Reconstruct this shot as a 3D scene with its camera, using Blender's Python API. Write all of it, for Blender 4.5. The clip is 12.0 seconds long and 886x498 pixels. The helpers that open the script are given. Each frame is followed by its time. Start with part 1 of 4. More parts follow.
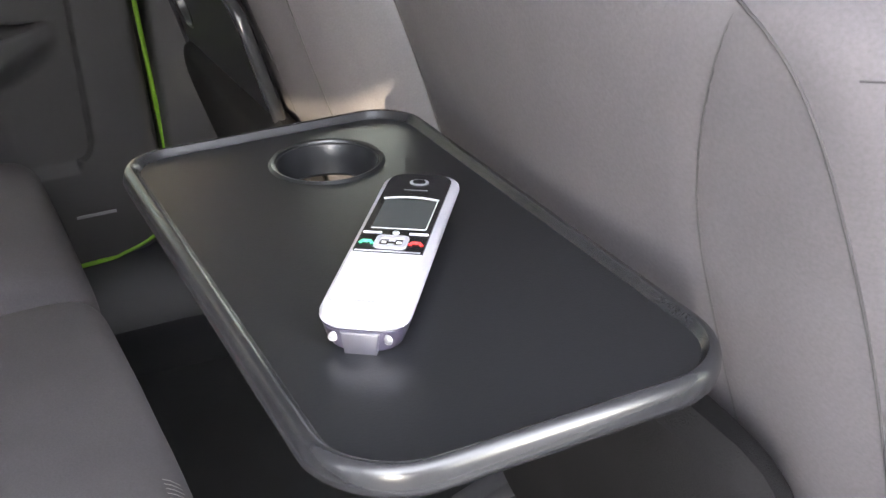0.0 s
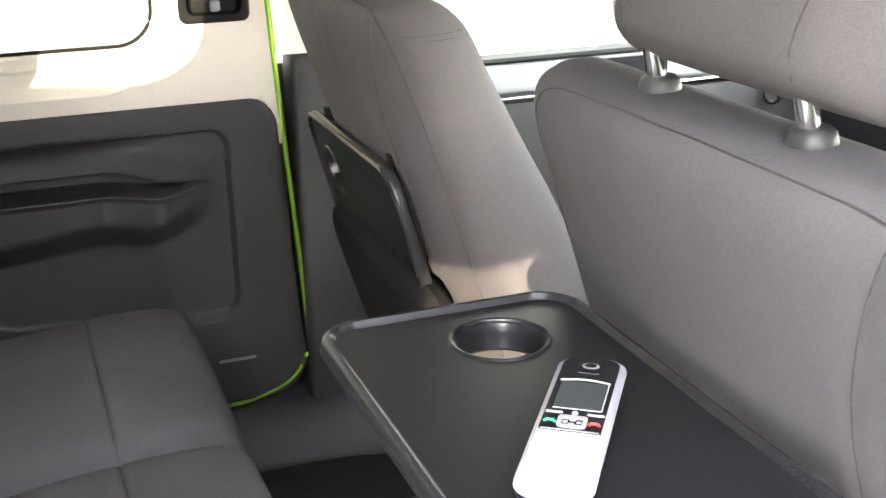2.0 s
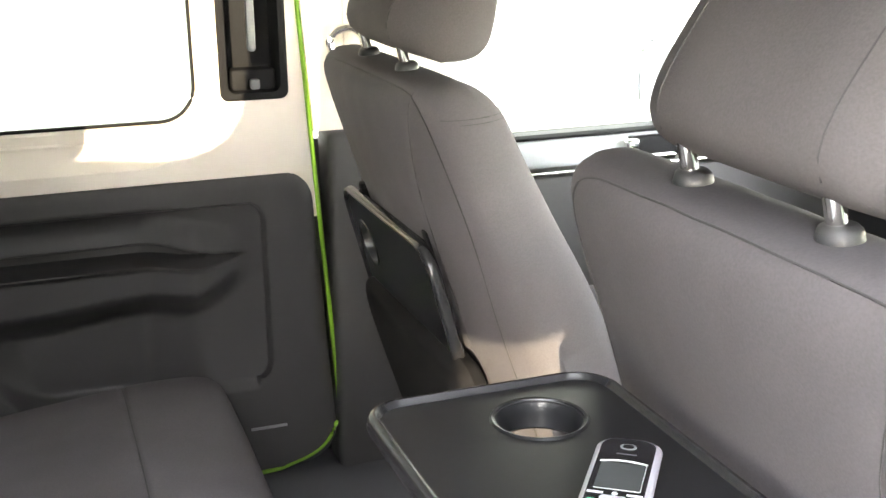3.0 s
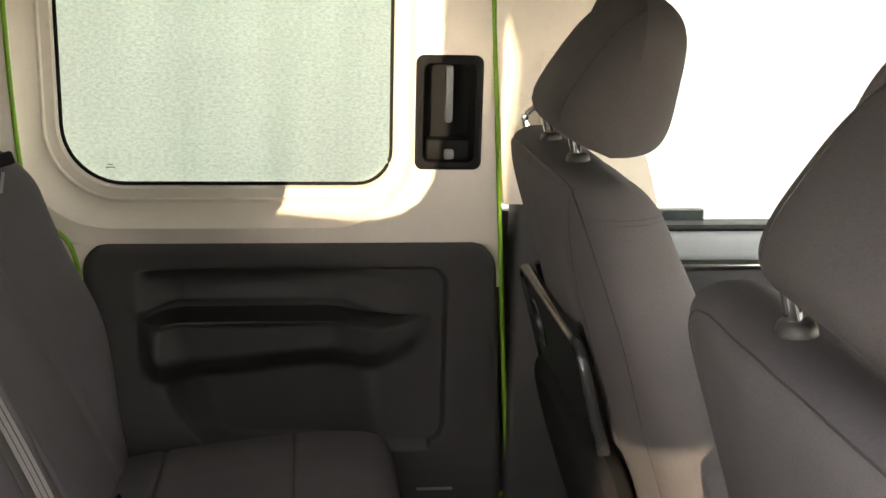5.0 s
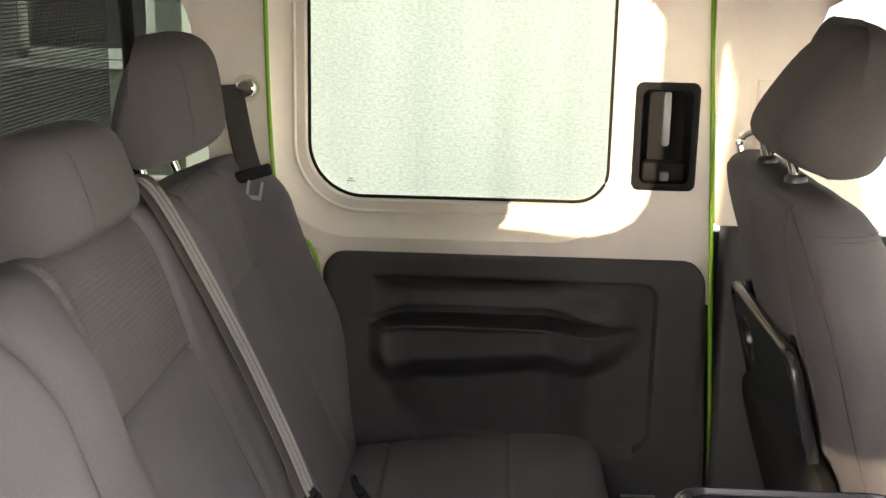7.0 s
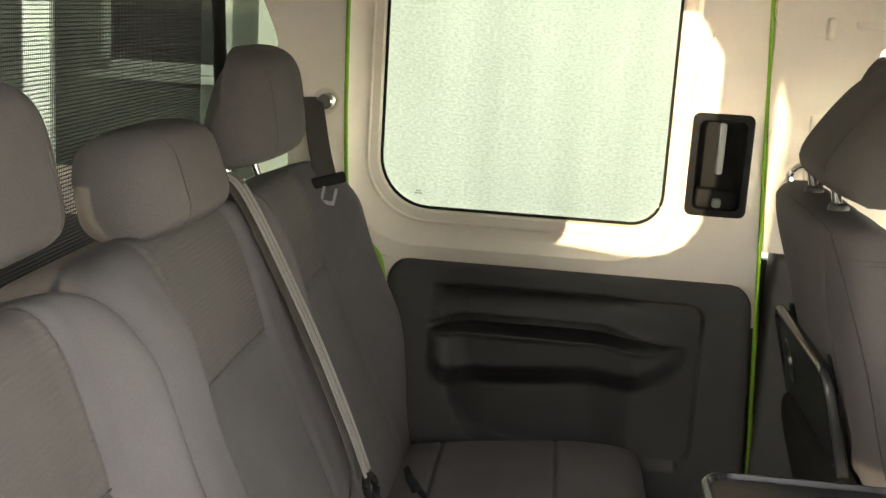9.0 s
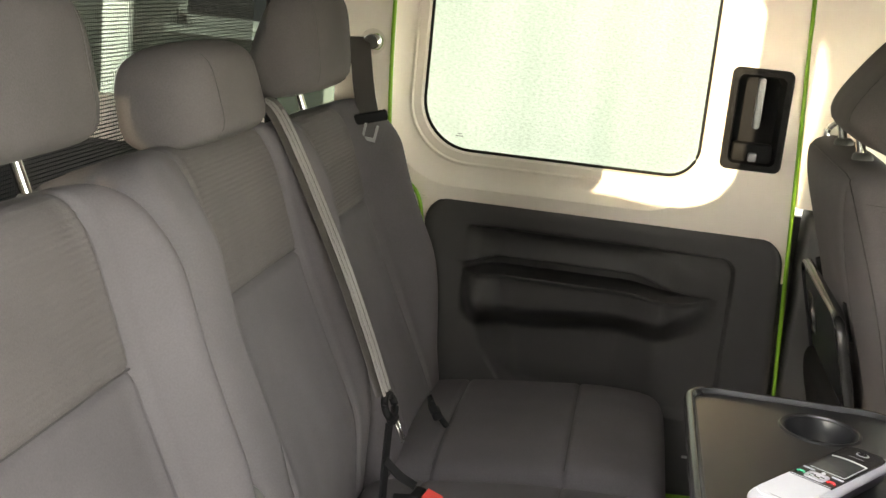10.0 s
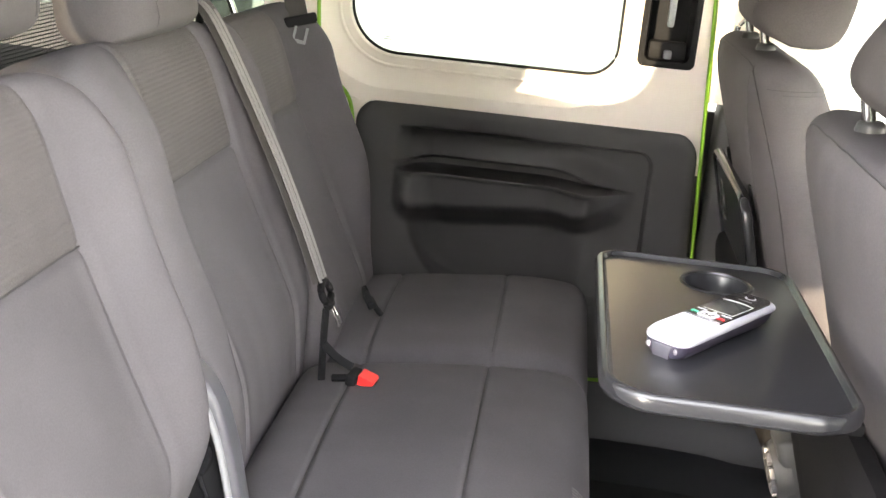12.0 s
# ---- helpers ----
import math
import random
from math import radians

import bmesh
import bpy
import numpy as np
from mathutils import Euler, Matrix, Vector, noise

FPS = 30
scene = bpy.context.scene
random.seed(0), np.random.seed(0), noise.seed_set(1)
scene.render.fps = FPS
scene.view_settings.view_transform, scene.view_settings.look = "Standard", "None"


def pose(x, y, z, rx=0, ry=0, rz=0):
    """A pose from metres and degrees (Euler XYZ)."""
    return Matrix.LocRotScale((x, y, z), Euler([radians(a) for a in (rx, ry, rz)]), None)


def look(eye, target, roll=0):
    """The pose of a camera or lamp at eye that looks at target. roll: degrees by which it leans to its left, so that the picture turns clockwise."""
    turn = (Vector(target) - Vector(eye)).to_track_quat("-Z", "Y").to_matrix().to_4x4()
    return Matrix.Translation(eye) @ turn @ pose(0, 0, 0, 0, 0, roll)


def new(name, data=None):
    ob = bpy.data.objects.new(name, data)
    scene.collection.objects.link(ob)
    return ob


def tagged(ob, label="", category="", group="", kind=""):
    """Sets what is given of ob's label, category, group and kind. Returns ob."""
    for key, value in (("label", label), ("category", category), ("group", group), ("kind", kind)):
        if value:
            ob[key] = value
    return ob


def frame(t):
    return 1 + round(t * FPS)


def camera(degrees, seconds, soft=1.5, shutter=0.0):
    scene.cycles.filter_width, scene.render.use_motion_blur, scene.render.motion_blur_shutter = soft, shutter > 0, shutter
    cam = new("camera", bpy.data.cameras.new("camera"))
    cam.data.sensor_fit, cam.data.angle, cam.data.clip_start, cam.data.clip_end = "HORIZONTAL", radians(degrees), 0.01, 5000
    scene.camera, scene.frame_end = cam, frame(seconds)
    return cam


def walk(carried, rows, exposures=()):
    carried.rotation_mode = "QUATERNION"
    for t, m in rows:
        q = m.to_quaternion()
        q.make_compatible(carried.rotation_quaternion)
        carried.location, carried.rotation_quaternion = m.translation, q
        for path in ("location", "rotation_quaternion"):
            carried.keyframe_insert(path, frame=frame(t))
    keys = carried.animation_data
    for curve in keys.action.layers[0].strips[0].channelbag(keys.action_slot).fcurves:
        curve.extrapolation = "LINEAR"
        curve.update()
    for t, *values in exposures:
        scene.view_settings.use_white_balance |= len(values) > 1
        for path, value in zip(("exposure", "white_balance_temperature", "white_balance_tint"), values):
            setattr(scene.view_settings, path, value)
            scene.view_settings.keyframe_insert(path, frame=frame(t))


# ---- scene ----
cam = camera(42.0, 12.0)
PATH = [
    (0, (-0.313, -1.618, 0.983), (0.467, -0.018, 0.073), -1.4),
    (0.2, (-0.315, -1.62, 0.985), (0.45, 0.0, 0.095), -1.8),
    (0.5, (-0.329, -1.632, 0.995), (0.421, 0.009, 0.134), -1.6),
    (1, (-0.352, -1.647, 1.009), (0.364, 0.043, 0.215), -1.0),
    (1.5, (-0.365, -1.652, 1.022), (0.323, 0.079, 0.292), -1.3),
    (2, (-0.379, -1.656, 1.034), (0.294, 0.101, 0.356), -1.0),
    (2.5, (-0.39, -1.666, 1.049), (0.274, 0.112, 0.419), -0.7),
    (3, (-0.405, -1.68, 1.059), (0.25, 0.121, 0.486), -0.7),
    (5, (-0.301, -1.695, 1.112), (-0.061, 0.224, 0.603), 1.5),
    (5.5, (-0.305, -1.697, 1.098), (-0.236, 0.236, 0.588), 0.5),
    (6, (-0.329, -1.728, 1.093), (-0.332, 0.202, 0.567), 0.9),
    (6.5, (-0.339, -1.771, 1.105), (-0.385, 0.161, 0.59), 1.5),
    (7, (-0.355, -1.813, 1.114), (-0.436, 0.131, 0.649), 1.2),
    (7.5, (-0.371, -1.845, 1.122), (-0.478, 0.108, 0.705), 1.7),
    (9.5, (-0.328, -1.951, 1.089), (-0.559, -0.011, 0.663), 4.7),
    (10, (-0.285, -1.976, 1.066), (-0.58, -0.055, 0.595), 5.7),
    (10.5, (-0.256, -1.991, 1.06), (-0.583, -0.087, 0.543), 5.6),
    (11, (-0.242, -2.017, 1.054), (-0.564, -0.122, 0.501), 5.5),
    (11.5, (-0.242, -2.035, 1.048), (-0.516, -0.139, 0.473), 5.6),
    (12, (-0.263, -2.064, 1.043), (-0.43, -0.159, 0.456), 5.5),
]
walk(cam, [(t, look(eye, target, roll)) for t, eye, target, roll in PATH],
     [(0.0, 6.37, 7350, 13), (2.0, 6.56, 7550, 11), (3.0, 6.56, 7700, 11), (5.0, 5.26, 8400, 14), (5.5, 5.26, 8400, 14), (7.0, 5.56, 8150, 16), (7.5, 5.49, 8350, 12), (9.5, 5.43, 8750, 9), (10.5, 6.12, 8250, 11), (12.0, 6.43, 7850, 13)])

# ---------------------------------------------------------------- light
SUN = Vector((0.38, 1.0, -0.13)).normalized()      # the way the low sun's rays go
world = bpy.data.worlds.new("sky")
scene.world = world
world.use_nodes = True
wn = world.node_tree.nodes
sky = wn.new("ShaderNodeTexSky")
sky.sky_type = "NISHITA"
sky.sun_disc = False
sky.air_density, sky.dust_density, sky.ozone_density = 0.55, 0.05, 1.0
sky.sun_elevation = math.asin(-SUN.z)
sky.sun_rotation = math.atan2(-SUN.x, -SUN.y)
milky = wn.new("ShaderNodeHueSaturation")            # a thin veil of cloud takes most of the blue
milky.inputs["Saturation"].default_value = 0.4
world.node_tree.links.new(sky.outputs[0], milky.inputs["Color"])
world.node_tree.links.new(milky.outputs[0], wn["Background"].inputs[0])
wn["Background"].inputs[1].default_value = 0.15
sun = new("sun", bpy.data.lights.new("sun", "SUN"))
sun.data.energy = 0.20
sun.data.angle = radians(0.27)
sun.data.color = (1.0, 0.91, 0.70)
sun.matrix_world = look((-6, -6, 3), Vector((-6, -6, 3)) + SUN)

# ---------------------------------------------------------------- materials


def material(name, colour, rough=0.6, metal=0.0, grain=0.0, scale=400.0, bump=0.0, blotch=0.0, blotch_scale=6.0, spec=0.5):
    """Principled with fine grain, a larger blotch and a bump, all in object space at real size."""
    m = bpy.data.materials.new(name)
    m.use_nodes = True
    nt = m.node_tree
    b = nt.nodes["Principled BSDF"]
    b.inputs["Roughness"].default_value = rough
    b.inputs["Metallic"].default_value = metal
    b.inputs["Specular IOR Level"].default_value = spec
    b.inputs["Base Color"].default_value = (*colour, 1)
    if grain or bump or blotch:
        tc = nt.nodes.new("ShaderNodeTexCoord")
        fine = nt.nodes.new("ShaderNodeTexNoise")
        fine.inputs["Scale"].default_value = scale
        fine.inputs["Detail"].default_value = 3
        nt.links.new(tc.outputs["Object"], fine.inputs["Vector"])
        big = nt.nodes.new("ShaderNodeTexNoise")
        big.inputs["Scale"].default_value = blotch_scale
        big.inputs["Detail"].default_value = 5
        nt.links.new(tc.outputs["Object"], big.inputs["Vector"])
        last = None
        for src, amount in ((fine, grain), (big, blotch)):
            if not amount:
                continue
            ramp = nt.nodes.new("ShaderNodeMapRange")
            ramp.inputs[1].default_value, ramp.inputs[2].default_value = 0.3, 0.7
            ramp.inputs[3].default_value, ramp.inputs[4].default_value = 1 - amount, 1 + amount
            nt.links.new(src.outputs[0], ramp.inputs[0])
            mul = nt.nodes.new("ShaderNodeVectorMath")
            mul.operation = "SCALE"
            if last is None:
                mul.inputs[0].default_value = colour
            else:
                nt.links.new(last, mul.inputs[0])
            nt.links.new(ramp.outputs[0], mul.inputs["Scale"])
            last = mul.outputs[0]
        if last is not None:
            nt.links.new(last, b.inputs["Base Color"])
        if bump:
            bn = nt.nodes.new("ShaderNodeBump")
            bn.inputs["Strength"].default_value = bump
            bn.inputs["Distance"].default_value = 0.001
            nt.links.new(fine.outputs[0], bn.inputs["Height"])
            nt.links.new(bn.outputs[0], b.inputs["Normal"])
    return m


FABRIC = material("seat_fabric", (0.078, 0.072, 0.077), 0.9, grain=0.08, scale=480, bump=0.2, blotch=0.13, spec=0.3)
FABRIC_HEAD = material("headrest_fabric", (0.072, 0.066, 0.067), 0.92, grain=0.09, scale=520, bump=0.25, blotch=0.13, spec=0.25)
FABRIC_RIB = material("ribbed_seat_fabric", (0.077, 0.0695, 0.070), 0.9, grain=0.08, scale=600, bump=0.4, blotch=0.1, spec=0.3)


def ribbed(m):
    """Adds fine woven ribs, 6 mm apart, to a fabric."""
    nt = m.node_tree
    b = nt.nodes["Principled BSDF"]
    tc = nt.nodes.new("ShaderNodeTexCoord")
    w = nt.nodes.new("ShaderNodeTexWave")
    w.bands_direction = "Y"
    w.inputs["Scale"].default_value = 52
    w.inputs["Distortion"].default_value = 2.5
    w.inputs["Detail"].default_value = 2
    w.inputs["Detail Scale"].default_value = 3
    nt.links.new(tc.outputs["Object"], w.inputs["Vector"])
    bn = nt.nodes.new("ShaderNodeBump")
    bn.inputs["Strength"].default_value = 0.35
    bn.inputs["Distance"].default_value = 0.001
    nt.links.new(w.outputs["Fac"], bn.inputs["Height"])
    old = b.inputs["Normal"].links[0].from_socket
    nt.links.new(old, bn.inputs["Normal"])
    nt.links.new(bn.outputs[0], b.inputs["Normal"])


ribbed(FABRIC_RIB)
SEAM = material("seam_thread", (0.036, 0.033, 0.035), 0.8)
PLASTIC = material("black_grained_plastic", (0.028, 0.028, 0.03), 0.5, grain=0.12, scale=1500, bump=0.25, blotch=0.08)
PLASTIC_SOFT = material("charcoal_door_plastic", (0.038, 0.036, 0.036), 0.55, grain=0.12, scale=1200, bump=0.3, blotch=0.08)
SMOOTH = material("smooth_black_plastic", (0.011, 0.0115, 0.013), 0.28, grain=0.08, scale=900, bump=0.07, blotch=0.15, spec=0.48)
BEIGE = material("beige_trim_plastic", (0.80, 0.715, 0.625), 0.55, grain=0.04, scale=900, bump=0.12, blotch=0.05, blotch_scale=3)
BEIGE_CLOTH = material("grey_headliner", (0.46, 0.44, 0.41), 0.9, grain=0.08, scale=700, bump=0.3, blotch=0.05)
GREY = material("grey_trim_plastic", (0.21, 0.215, 0.22), 0.45, grain=0.06, scale=900, bump=0.1, blotch=0.06)
BAND = material("pale_grey_vinyl", (0.40, 0.42, 0.43), 0.45, grain=0.06, scale=900, bump=0.1, blotch=0.06)
HINGE_GREY = material("dark_grey_plastic", (0.070, 0.069, 0.078), 0.36, grain=0.06, scale=900, bump=0.1, blotch=0.06)
PHONE_LOW = material("dark_violet_plastic", (0.035, 0.030, 0.048), 0.3, grain=0.03, scale=1500)
PHONE_END = material("lilac_grey_plastic", (0.08, 0.077, 0.092), 0.28, 0.3, grain=0.03, scale=1500)
GREY_SCREEN_EDGE = material("pale_screen_edge", (0.45, 0.46, 0.44), 0.3)
GREEN = material("bright_green_seal", (0.17, 0.37, 0.02), 0.6, grain=0.1, scale=300, bump=0.1)
CHROME = material("polished_chrome", (0.80, 0.79, 0.76), 0.12, 1.0)
CONTACT = material("brushed_contact_metal", (0.34, 0.33, 0.34), 0.4, 0.8)
SILVER = material("silver_phone_shell", (0.52, 0.51, 0.56), 0.28, 0.35, grain=0.03, scale=2000)
WHITE = material("white_keypad", (0.54, 0.54, 0.57), 0.4, grain=0.02, scale=800)
GLOSS = material("gloss_black", (0.012, 0.012, 0.014), 0.1)
SCREEN = material("phone_screen", (0.05, 0.055, 0.055), 0.12)
RED = material("red_button", (0.75, 0.03, 0.03), 0.4, grain=0.05, scale=300)
KEYGREEN = material("green_call_mark", (0.05, 0.55, 0.3), 0.4)
POCKET = material("black_pocket_cloth", (0.008, 0.0075, 0.008), 0.9, grain=0.15, scale=900, bump=0.5, spec=0.15)
RIM = material("satin_black_rim", (0.017, 0.017, 0.019), 0.25, grain=0.06, scale=900, bump=0.04, spec=0.5)
WEB = material("seat_belt_webbing", (0.035, 0.030, 0.028), 0.6, grain=0.2, scale=1200, bump=0.4)
RUBBER = material("black_rubber", (0.008, 0.008, 0.009), 0.7, grain=0.1, scale=600, spec=0.14)
SILL = material("charcoal_sill_plastic", (0.040, 0.040, 0.043), 0.5, grain=0.12, scale=1200, bump=0.25, blotch=0.08)
CARPET = material("dark_floor_carpet", (0.027, 0.027, 0.029), 0.95, grain=0.4, scale=700, bump=1.0, blotch=0.2)
NETM = material("black_net", (0.02, 0.02, 0.02), 0.7)
PAINT = material("body_paint", (0.42, 0.44, 0.46), 0.3, 0.3, grain=0.03)
GROUND = material("paved_yard", (0.20, 0.193, 0.184), 0.9, grain=0.15, scale=30, bump=0.3, blotch=0.2, blotch_scale=0.4)


def glass(name, rough, bump, colour=(0.95, 1.0, 0.97)):
    m = bpy.data.materials.new(name)
    m.use_nodes = True
    nt = m.node_tree
    b = nt.nodes["Principled BSDF"]
    b.inputs["Base Color"].default_value = (*colour, 1)
    b.inputs["Roughness"].default_value = rough
    b.inputs["Transmission Weight"].default_value = 1
    b.inputs["IOR"].default_value = 1.3 if bump else 1.02
    if bump:
        tc = nt.nodes.new("ShaderNodeTexCoord")
        n = nt.nodes.new("ShaderNodeTexVoronoi")
        n.inputs["Scale"].default_value = 130
        nt.links.new(tc.outputs["Object"], n.inputs["Vector"])
        bn = nt.nodes.new("ShaderNodeBump")
        bn.inputs["Strength"].default_value = bump
        bn.inputs["Distance"].default_value = 0.002
        nt.links.new(n.outputs[0], bn.inputs["Height"])
        nt.links.new(bn.outputs[0], b.inputs["Normal"])
    return m


GLASS = glass("clear_glass", 0.0, 0)


def wet_glass():
    """A pane beaded with fine droplets, with clearer runs down it."""
    m = glass("wet_glass", 0.38, 0)
    nt = m.node_tree
    p = nt.nodes["Principled BSDF"]
    p.inputs["IOR"].default_value = 1.3
    tc = nt.nodes.new("ShaderNodeTexCoord")
    mp = nt.nodes.new("ShaderNodeMapping")
    mp.inputs["Scale"].default_value = (1.0, 1.0, 1.8)
    nt.links.new(tc.outputs["Object"], mp.inputs["Vector"])
    n = nt.nodes.new("ShaderNodeTexNoise")
    n.inputs["Scale"].default_value = 150
    n.inputs["Detail"].default_value = 5
    n.inputs["Roughness"].default_value = 0.7
    nt.links.new(mp.outputs[0], n.inputs["Vector"])
    bn = nt.nodes.new("ShaderNodeBump")
    bn.inputs["Strength"].default_value = 1.0
    bn.inputs["Distance"].default_value = 0.004
    nt.links.new(n.outputs[0], bn.inputs["Height"])
    nt.links.new(bn.outputs[0], p.inputs["Normal"])
    runs = nt.nodes.new("ShaderNodeMapping")
    runs.inputs["Scale"].default_value = (14.0, 1.0, 1.1)
    nt.links.new(tc.outputs["Object"], runs.inputs["Vector"])
    rn = nt.nodes.new("ShaderNodeTexNoise")
    rn.inputs["Scale"].default_value = 1.0
    rn.inputs["Detail"].default_value = 3
    nt.links.new(runs.outputs[0], rn.inputs["Vector"])
    ramp = nt.nodes.new("ShaderNodeValToRGB")
    ramp.color_ramp.elements[0].position, ramp.color_ramp.elements[1].position = 0.35, 0.62
    ramp.color_ramp.elements[0].color, ramp.color_ramp.elements[1].color = (0.46, 0.545, 0.49, 1), (0.53, 0.615, 0.56, 1)
    nt.links.new(rn.outputs[0], ramp.inputs[0])
    beads = nt.nodes.new("ShaderNodeMapRange")
    beads.inputs[1].default_value, beads.inputs[2].default_value = 0.35, 0.65
    beads.inputs[3].default_value, beads.inputs[4].default_value = 0.66, 1.28
    nt.links.new(n.outputs[0], beads.inputs[0])
    mul = nt.nodes.new("ShaderNodeVectorMath")
    mul.operation = "SCALE"
    nt.links.new(ramp.outputs[0], mul.inputs[0])
    nt.links.new(beads.outputs[0], mul.inputs["Scale"])
    nt.links.new(mul.outputs[0], p.inputs["Base Color"])
    return m


WET = wet_glass()


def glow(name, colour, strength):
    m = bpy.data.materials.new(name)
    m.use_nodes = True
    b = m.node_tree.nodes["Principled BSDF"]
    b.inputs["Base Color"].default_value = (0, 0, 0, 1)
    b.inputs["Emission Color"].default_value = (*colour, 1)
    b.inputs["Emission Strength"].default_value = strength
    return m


# emission stands in for the bright outdoors behind the far glass
GLOW_SHEET = glow("glowing_backdrop", (0.88, 1.0, 0.99), 0.036)
TINT = glass("tinted_glass", 0.0, 0, (0.25, 0.29, 0.24))
PRIVACY = glass("privacy_glass", 0.0, 0, (0.18, 0.20, 0.18))
STRIPE = material("pale_webbing", (0.19, 0.18, 0.175), 0.6, grain=0.15, scale=1500, bump=0.3)
RENDER = material("brown_render", (0.14, 0.128, 0.118), 0.9, grain=0.1, scale=40, bump=0.3, blotch=0.1, blotch_scale=0.8)
# house render: shade put into the colour to offset sun on its front
FACADE = material("shade_darkened_render", (0.030, 0.033, 0.028), 0.9, grain=0.1, scale=40, bump=0.3, blotch=0.15, blotch_scale=0.8)
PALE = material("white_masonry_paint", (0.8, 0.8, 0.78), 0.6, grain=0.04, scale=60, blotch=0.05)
# white frames darkened the same way, shade in the colour
FRAME = material("shade_darkened_frame", (0.13, 0.137, 0.13), 0.5, grain=0.03, scale=60)

# ---------------------------------------------------------------- mesh tools


def part(name, bm, mat, parent=None, label="", smooth=True):
    me = bpy.data.meshes.new(name)
    bmesh.ops.recalc_face_normals(bm, faces=bm.faces)
    for f in bm.faces:
        f.smooth = smooth
    bm.to_mesh(me)
    bm.free()
    for m in mat if isinstance(mat, (list, tuple)) else (mat,):
        me.materials.append(m)
    if smooth:
        me.set_sharp_from_angle(angle=radians(38))
    ob = new(name, me)
    if parent is not None:
        ob.parent = parent
    if label:
        ob["label"] = label
    return ob


def thing(name, label, category, m=None, group="", kind=""):
    ob = new(name)
    ob.empty_display_size = 0.05
    if m is not None:
        ob.matrix_world = m
    return tagged(ob, label, category, group, kind)


def place(bm, m):
    bmesh.ops.transform(bm, matrix=m, verts=bm.verts)
    return bm


def box(x0, x1, y0, y1, z0, z1, bevel=0.0, seg=2):
    bm = bmesh.new()
    bmesh.ops.create_cube(bm, size=1)
    bmesh.ops.scale(bm, vec=(x1 - x0, y1 - y0, z1 - z0), verts=bm.verts)
    bmesh.ops.translate(bm, vec=((x0 + x1) / 2, (y0 + y1) / 2, (z0 + z1) / 2), verts=bm.verts)
    if bevel:
        bmesh.ops.bevel(bm, geom=bm.edges[:], offset=bevel, segments=seg, profile=0.5, affect="EDGES")
    return bm


def join(*bms):
    out = bmesh.new()
    for b in bms:
        me = bpy.data.meshes.new("tmp")
        b.to_mesh(me)
        b.free()
        out.from_mesh(me)
        bpy.data.meshes.remove(me)
    return out


def tube(points, r, n=8, closed=False, flat=1.0, side=None):
    """A tube along points. flat squeezes it along the direction side."""
    bm = bmesh.new()
    pts = [Vector(p) for p in points]
    rings = []
    ref = Vector(side) if side else None
    for i, p in enumerate(pts):
        if closed:
            d = pts[(i + 1) % len(pts)] - pts[i - 1]
        else:
            d = pts[min(i + 1, len(pts) - 1)] - pts[max(i - 1, 0)]
        d.normalize()
        up = ref if ref is not None else (Vector((0, 0, 1)) if abs(d.z) < 0.9 else Vector((1, 0, 0)))
        s = d.cross(up).normalized()
        t = s.cross(d).normalized()
        rings.append([bm.verts.new(p + r * (math.cos(k * math.tau / n) * s + flat * math.sin(k * math.tau / n) * t)) for k in range(n)])
    m = len(rings)
    for i in range(m if closed else m - 1):
        a, b = rings[i], rings[(i + 1) % m]
        for k in range(n):
            bm.faces.new((a[k], a[(k + 1) % n], b[(k + 1) % n], b[k]))
    if not closed:
        bm.faces.new(rings[0][::-1])
        bm.faces.new(rings[-1])
    return bm


def band(points, width_dir, width, thick):
    """A flat strap along points."""
    bm = bmesh.new()
    pts = [Vector(p) for p in points]
    wd = Vector(width_dir).normalized()
    rows = []
    for i, p in enumerate(pts):
        d = (pts[min(i + 1, len(pts) - 1)] - pts[max(i - 1, 0)]).normalized()
        w = (wd - d * wd.dot(d)).normalized() * width / 2
        n = d.cross(w).normalized() * thick / 2
        rows.append([bm.verts.new(p + s) for s in (w * 0.92 + n, w, w * 0.92 - n, -w * 0.92 - n, -w, -w * 0.92 + n)])
    for a, b in zip(rows, rows[1:]):
        for k in range(6):
            bm.faces.new((a[k], a[(k + 1) % 6], b[(k + 1) % 6], b[k]))
    bm.faces.new(rows[0][::-1])
    bm.faces.new(rows[-1])
    return bm


def lathe(profile, n=32):
    """Turns (radius, z) round the z axis."""
    bm = bmesh.new()
    rings = []
    for r, z in profile:
        if r < 1e-6:
            rings.append([bm.verts.new((0, 0, z))])
        else:
            rings.append([bm.verts.new((r * math.cos(k * math.tau / n), r * math.sin(k * math.tau / n), z)) for k in range(n)])
    for a, b in zip(rings, rings[1:]):
        for k in range(n):
            q = [a[k % len(a)], a[(k + 1) % len(a)], b[(k + 1) % len(b)], b[k % len(b)]]
            q = list(dict.fromkeys(q))
            if len(q) > 2:
                bm.faces.new(q)
    return bm


def round_rect(x0, x1, y0, y1, r, n=6):
    """A closed loop of 2D points, anticlockwise; r may be one radius or four (x0y0, x1y0, x1y1, x0y1)."""
    rs = r if isinstance(r, (list, tuple)) else (r,) * 4
    out = []
    for (cx, cy, a0), q in zip(((x0, y0, 180), (x1, y0, 270), (x1, y1, 0), (x0, y1, 90)), rs):
        ox = cx + q if cx == x0 else cx - q
        oy = cy + q if cy == y0 else cy - q
        for k in range(n + 1):
            a = radians(a0 + 90 * k / n)
            out.append((ox + q * math.cos(a), oy + q * math.sin(a)))
    return out


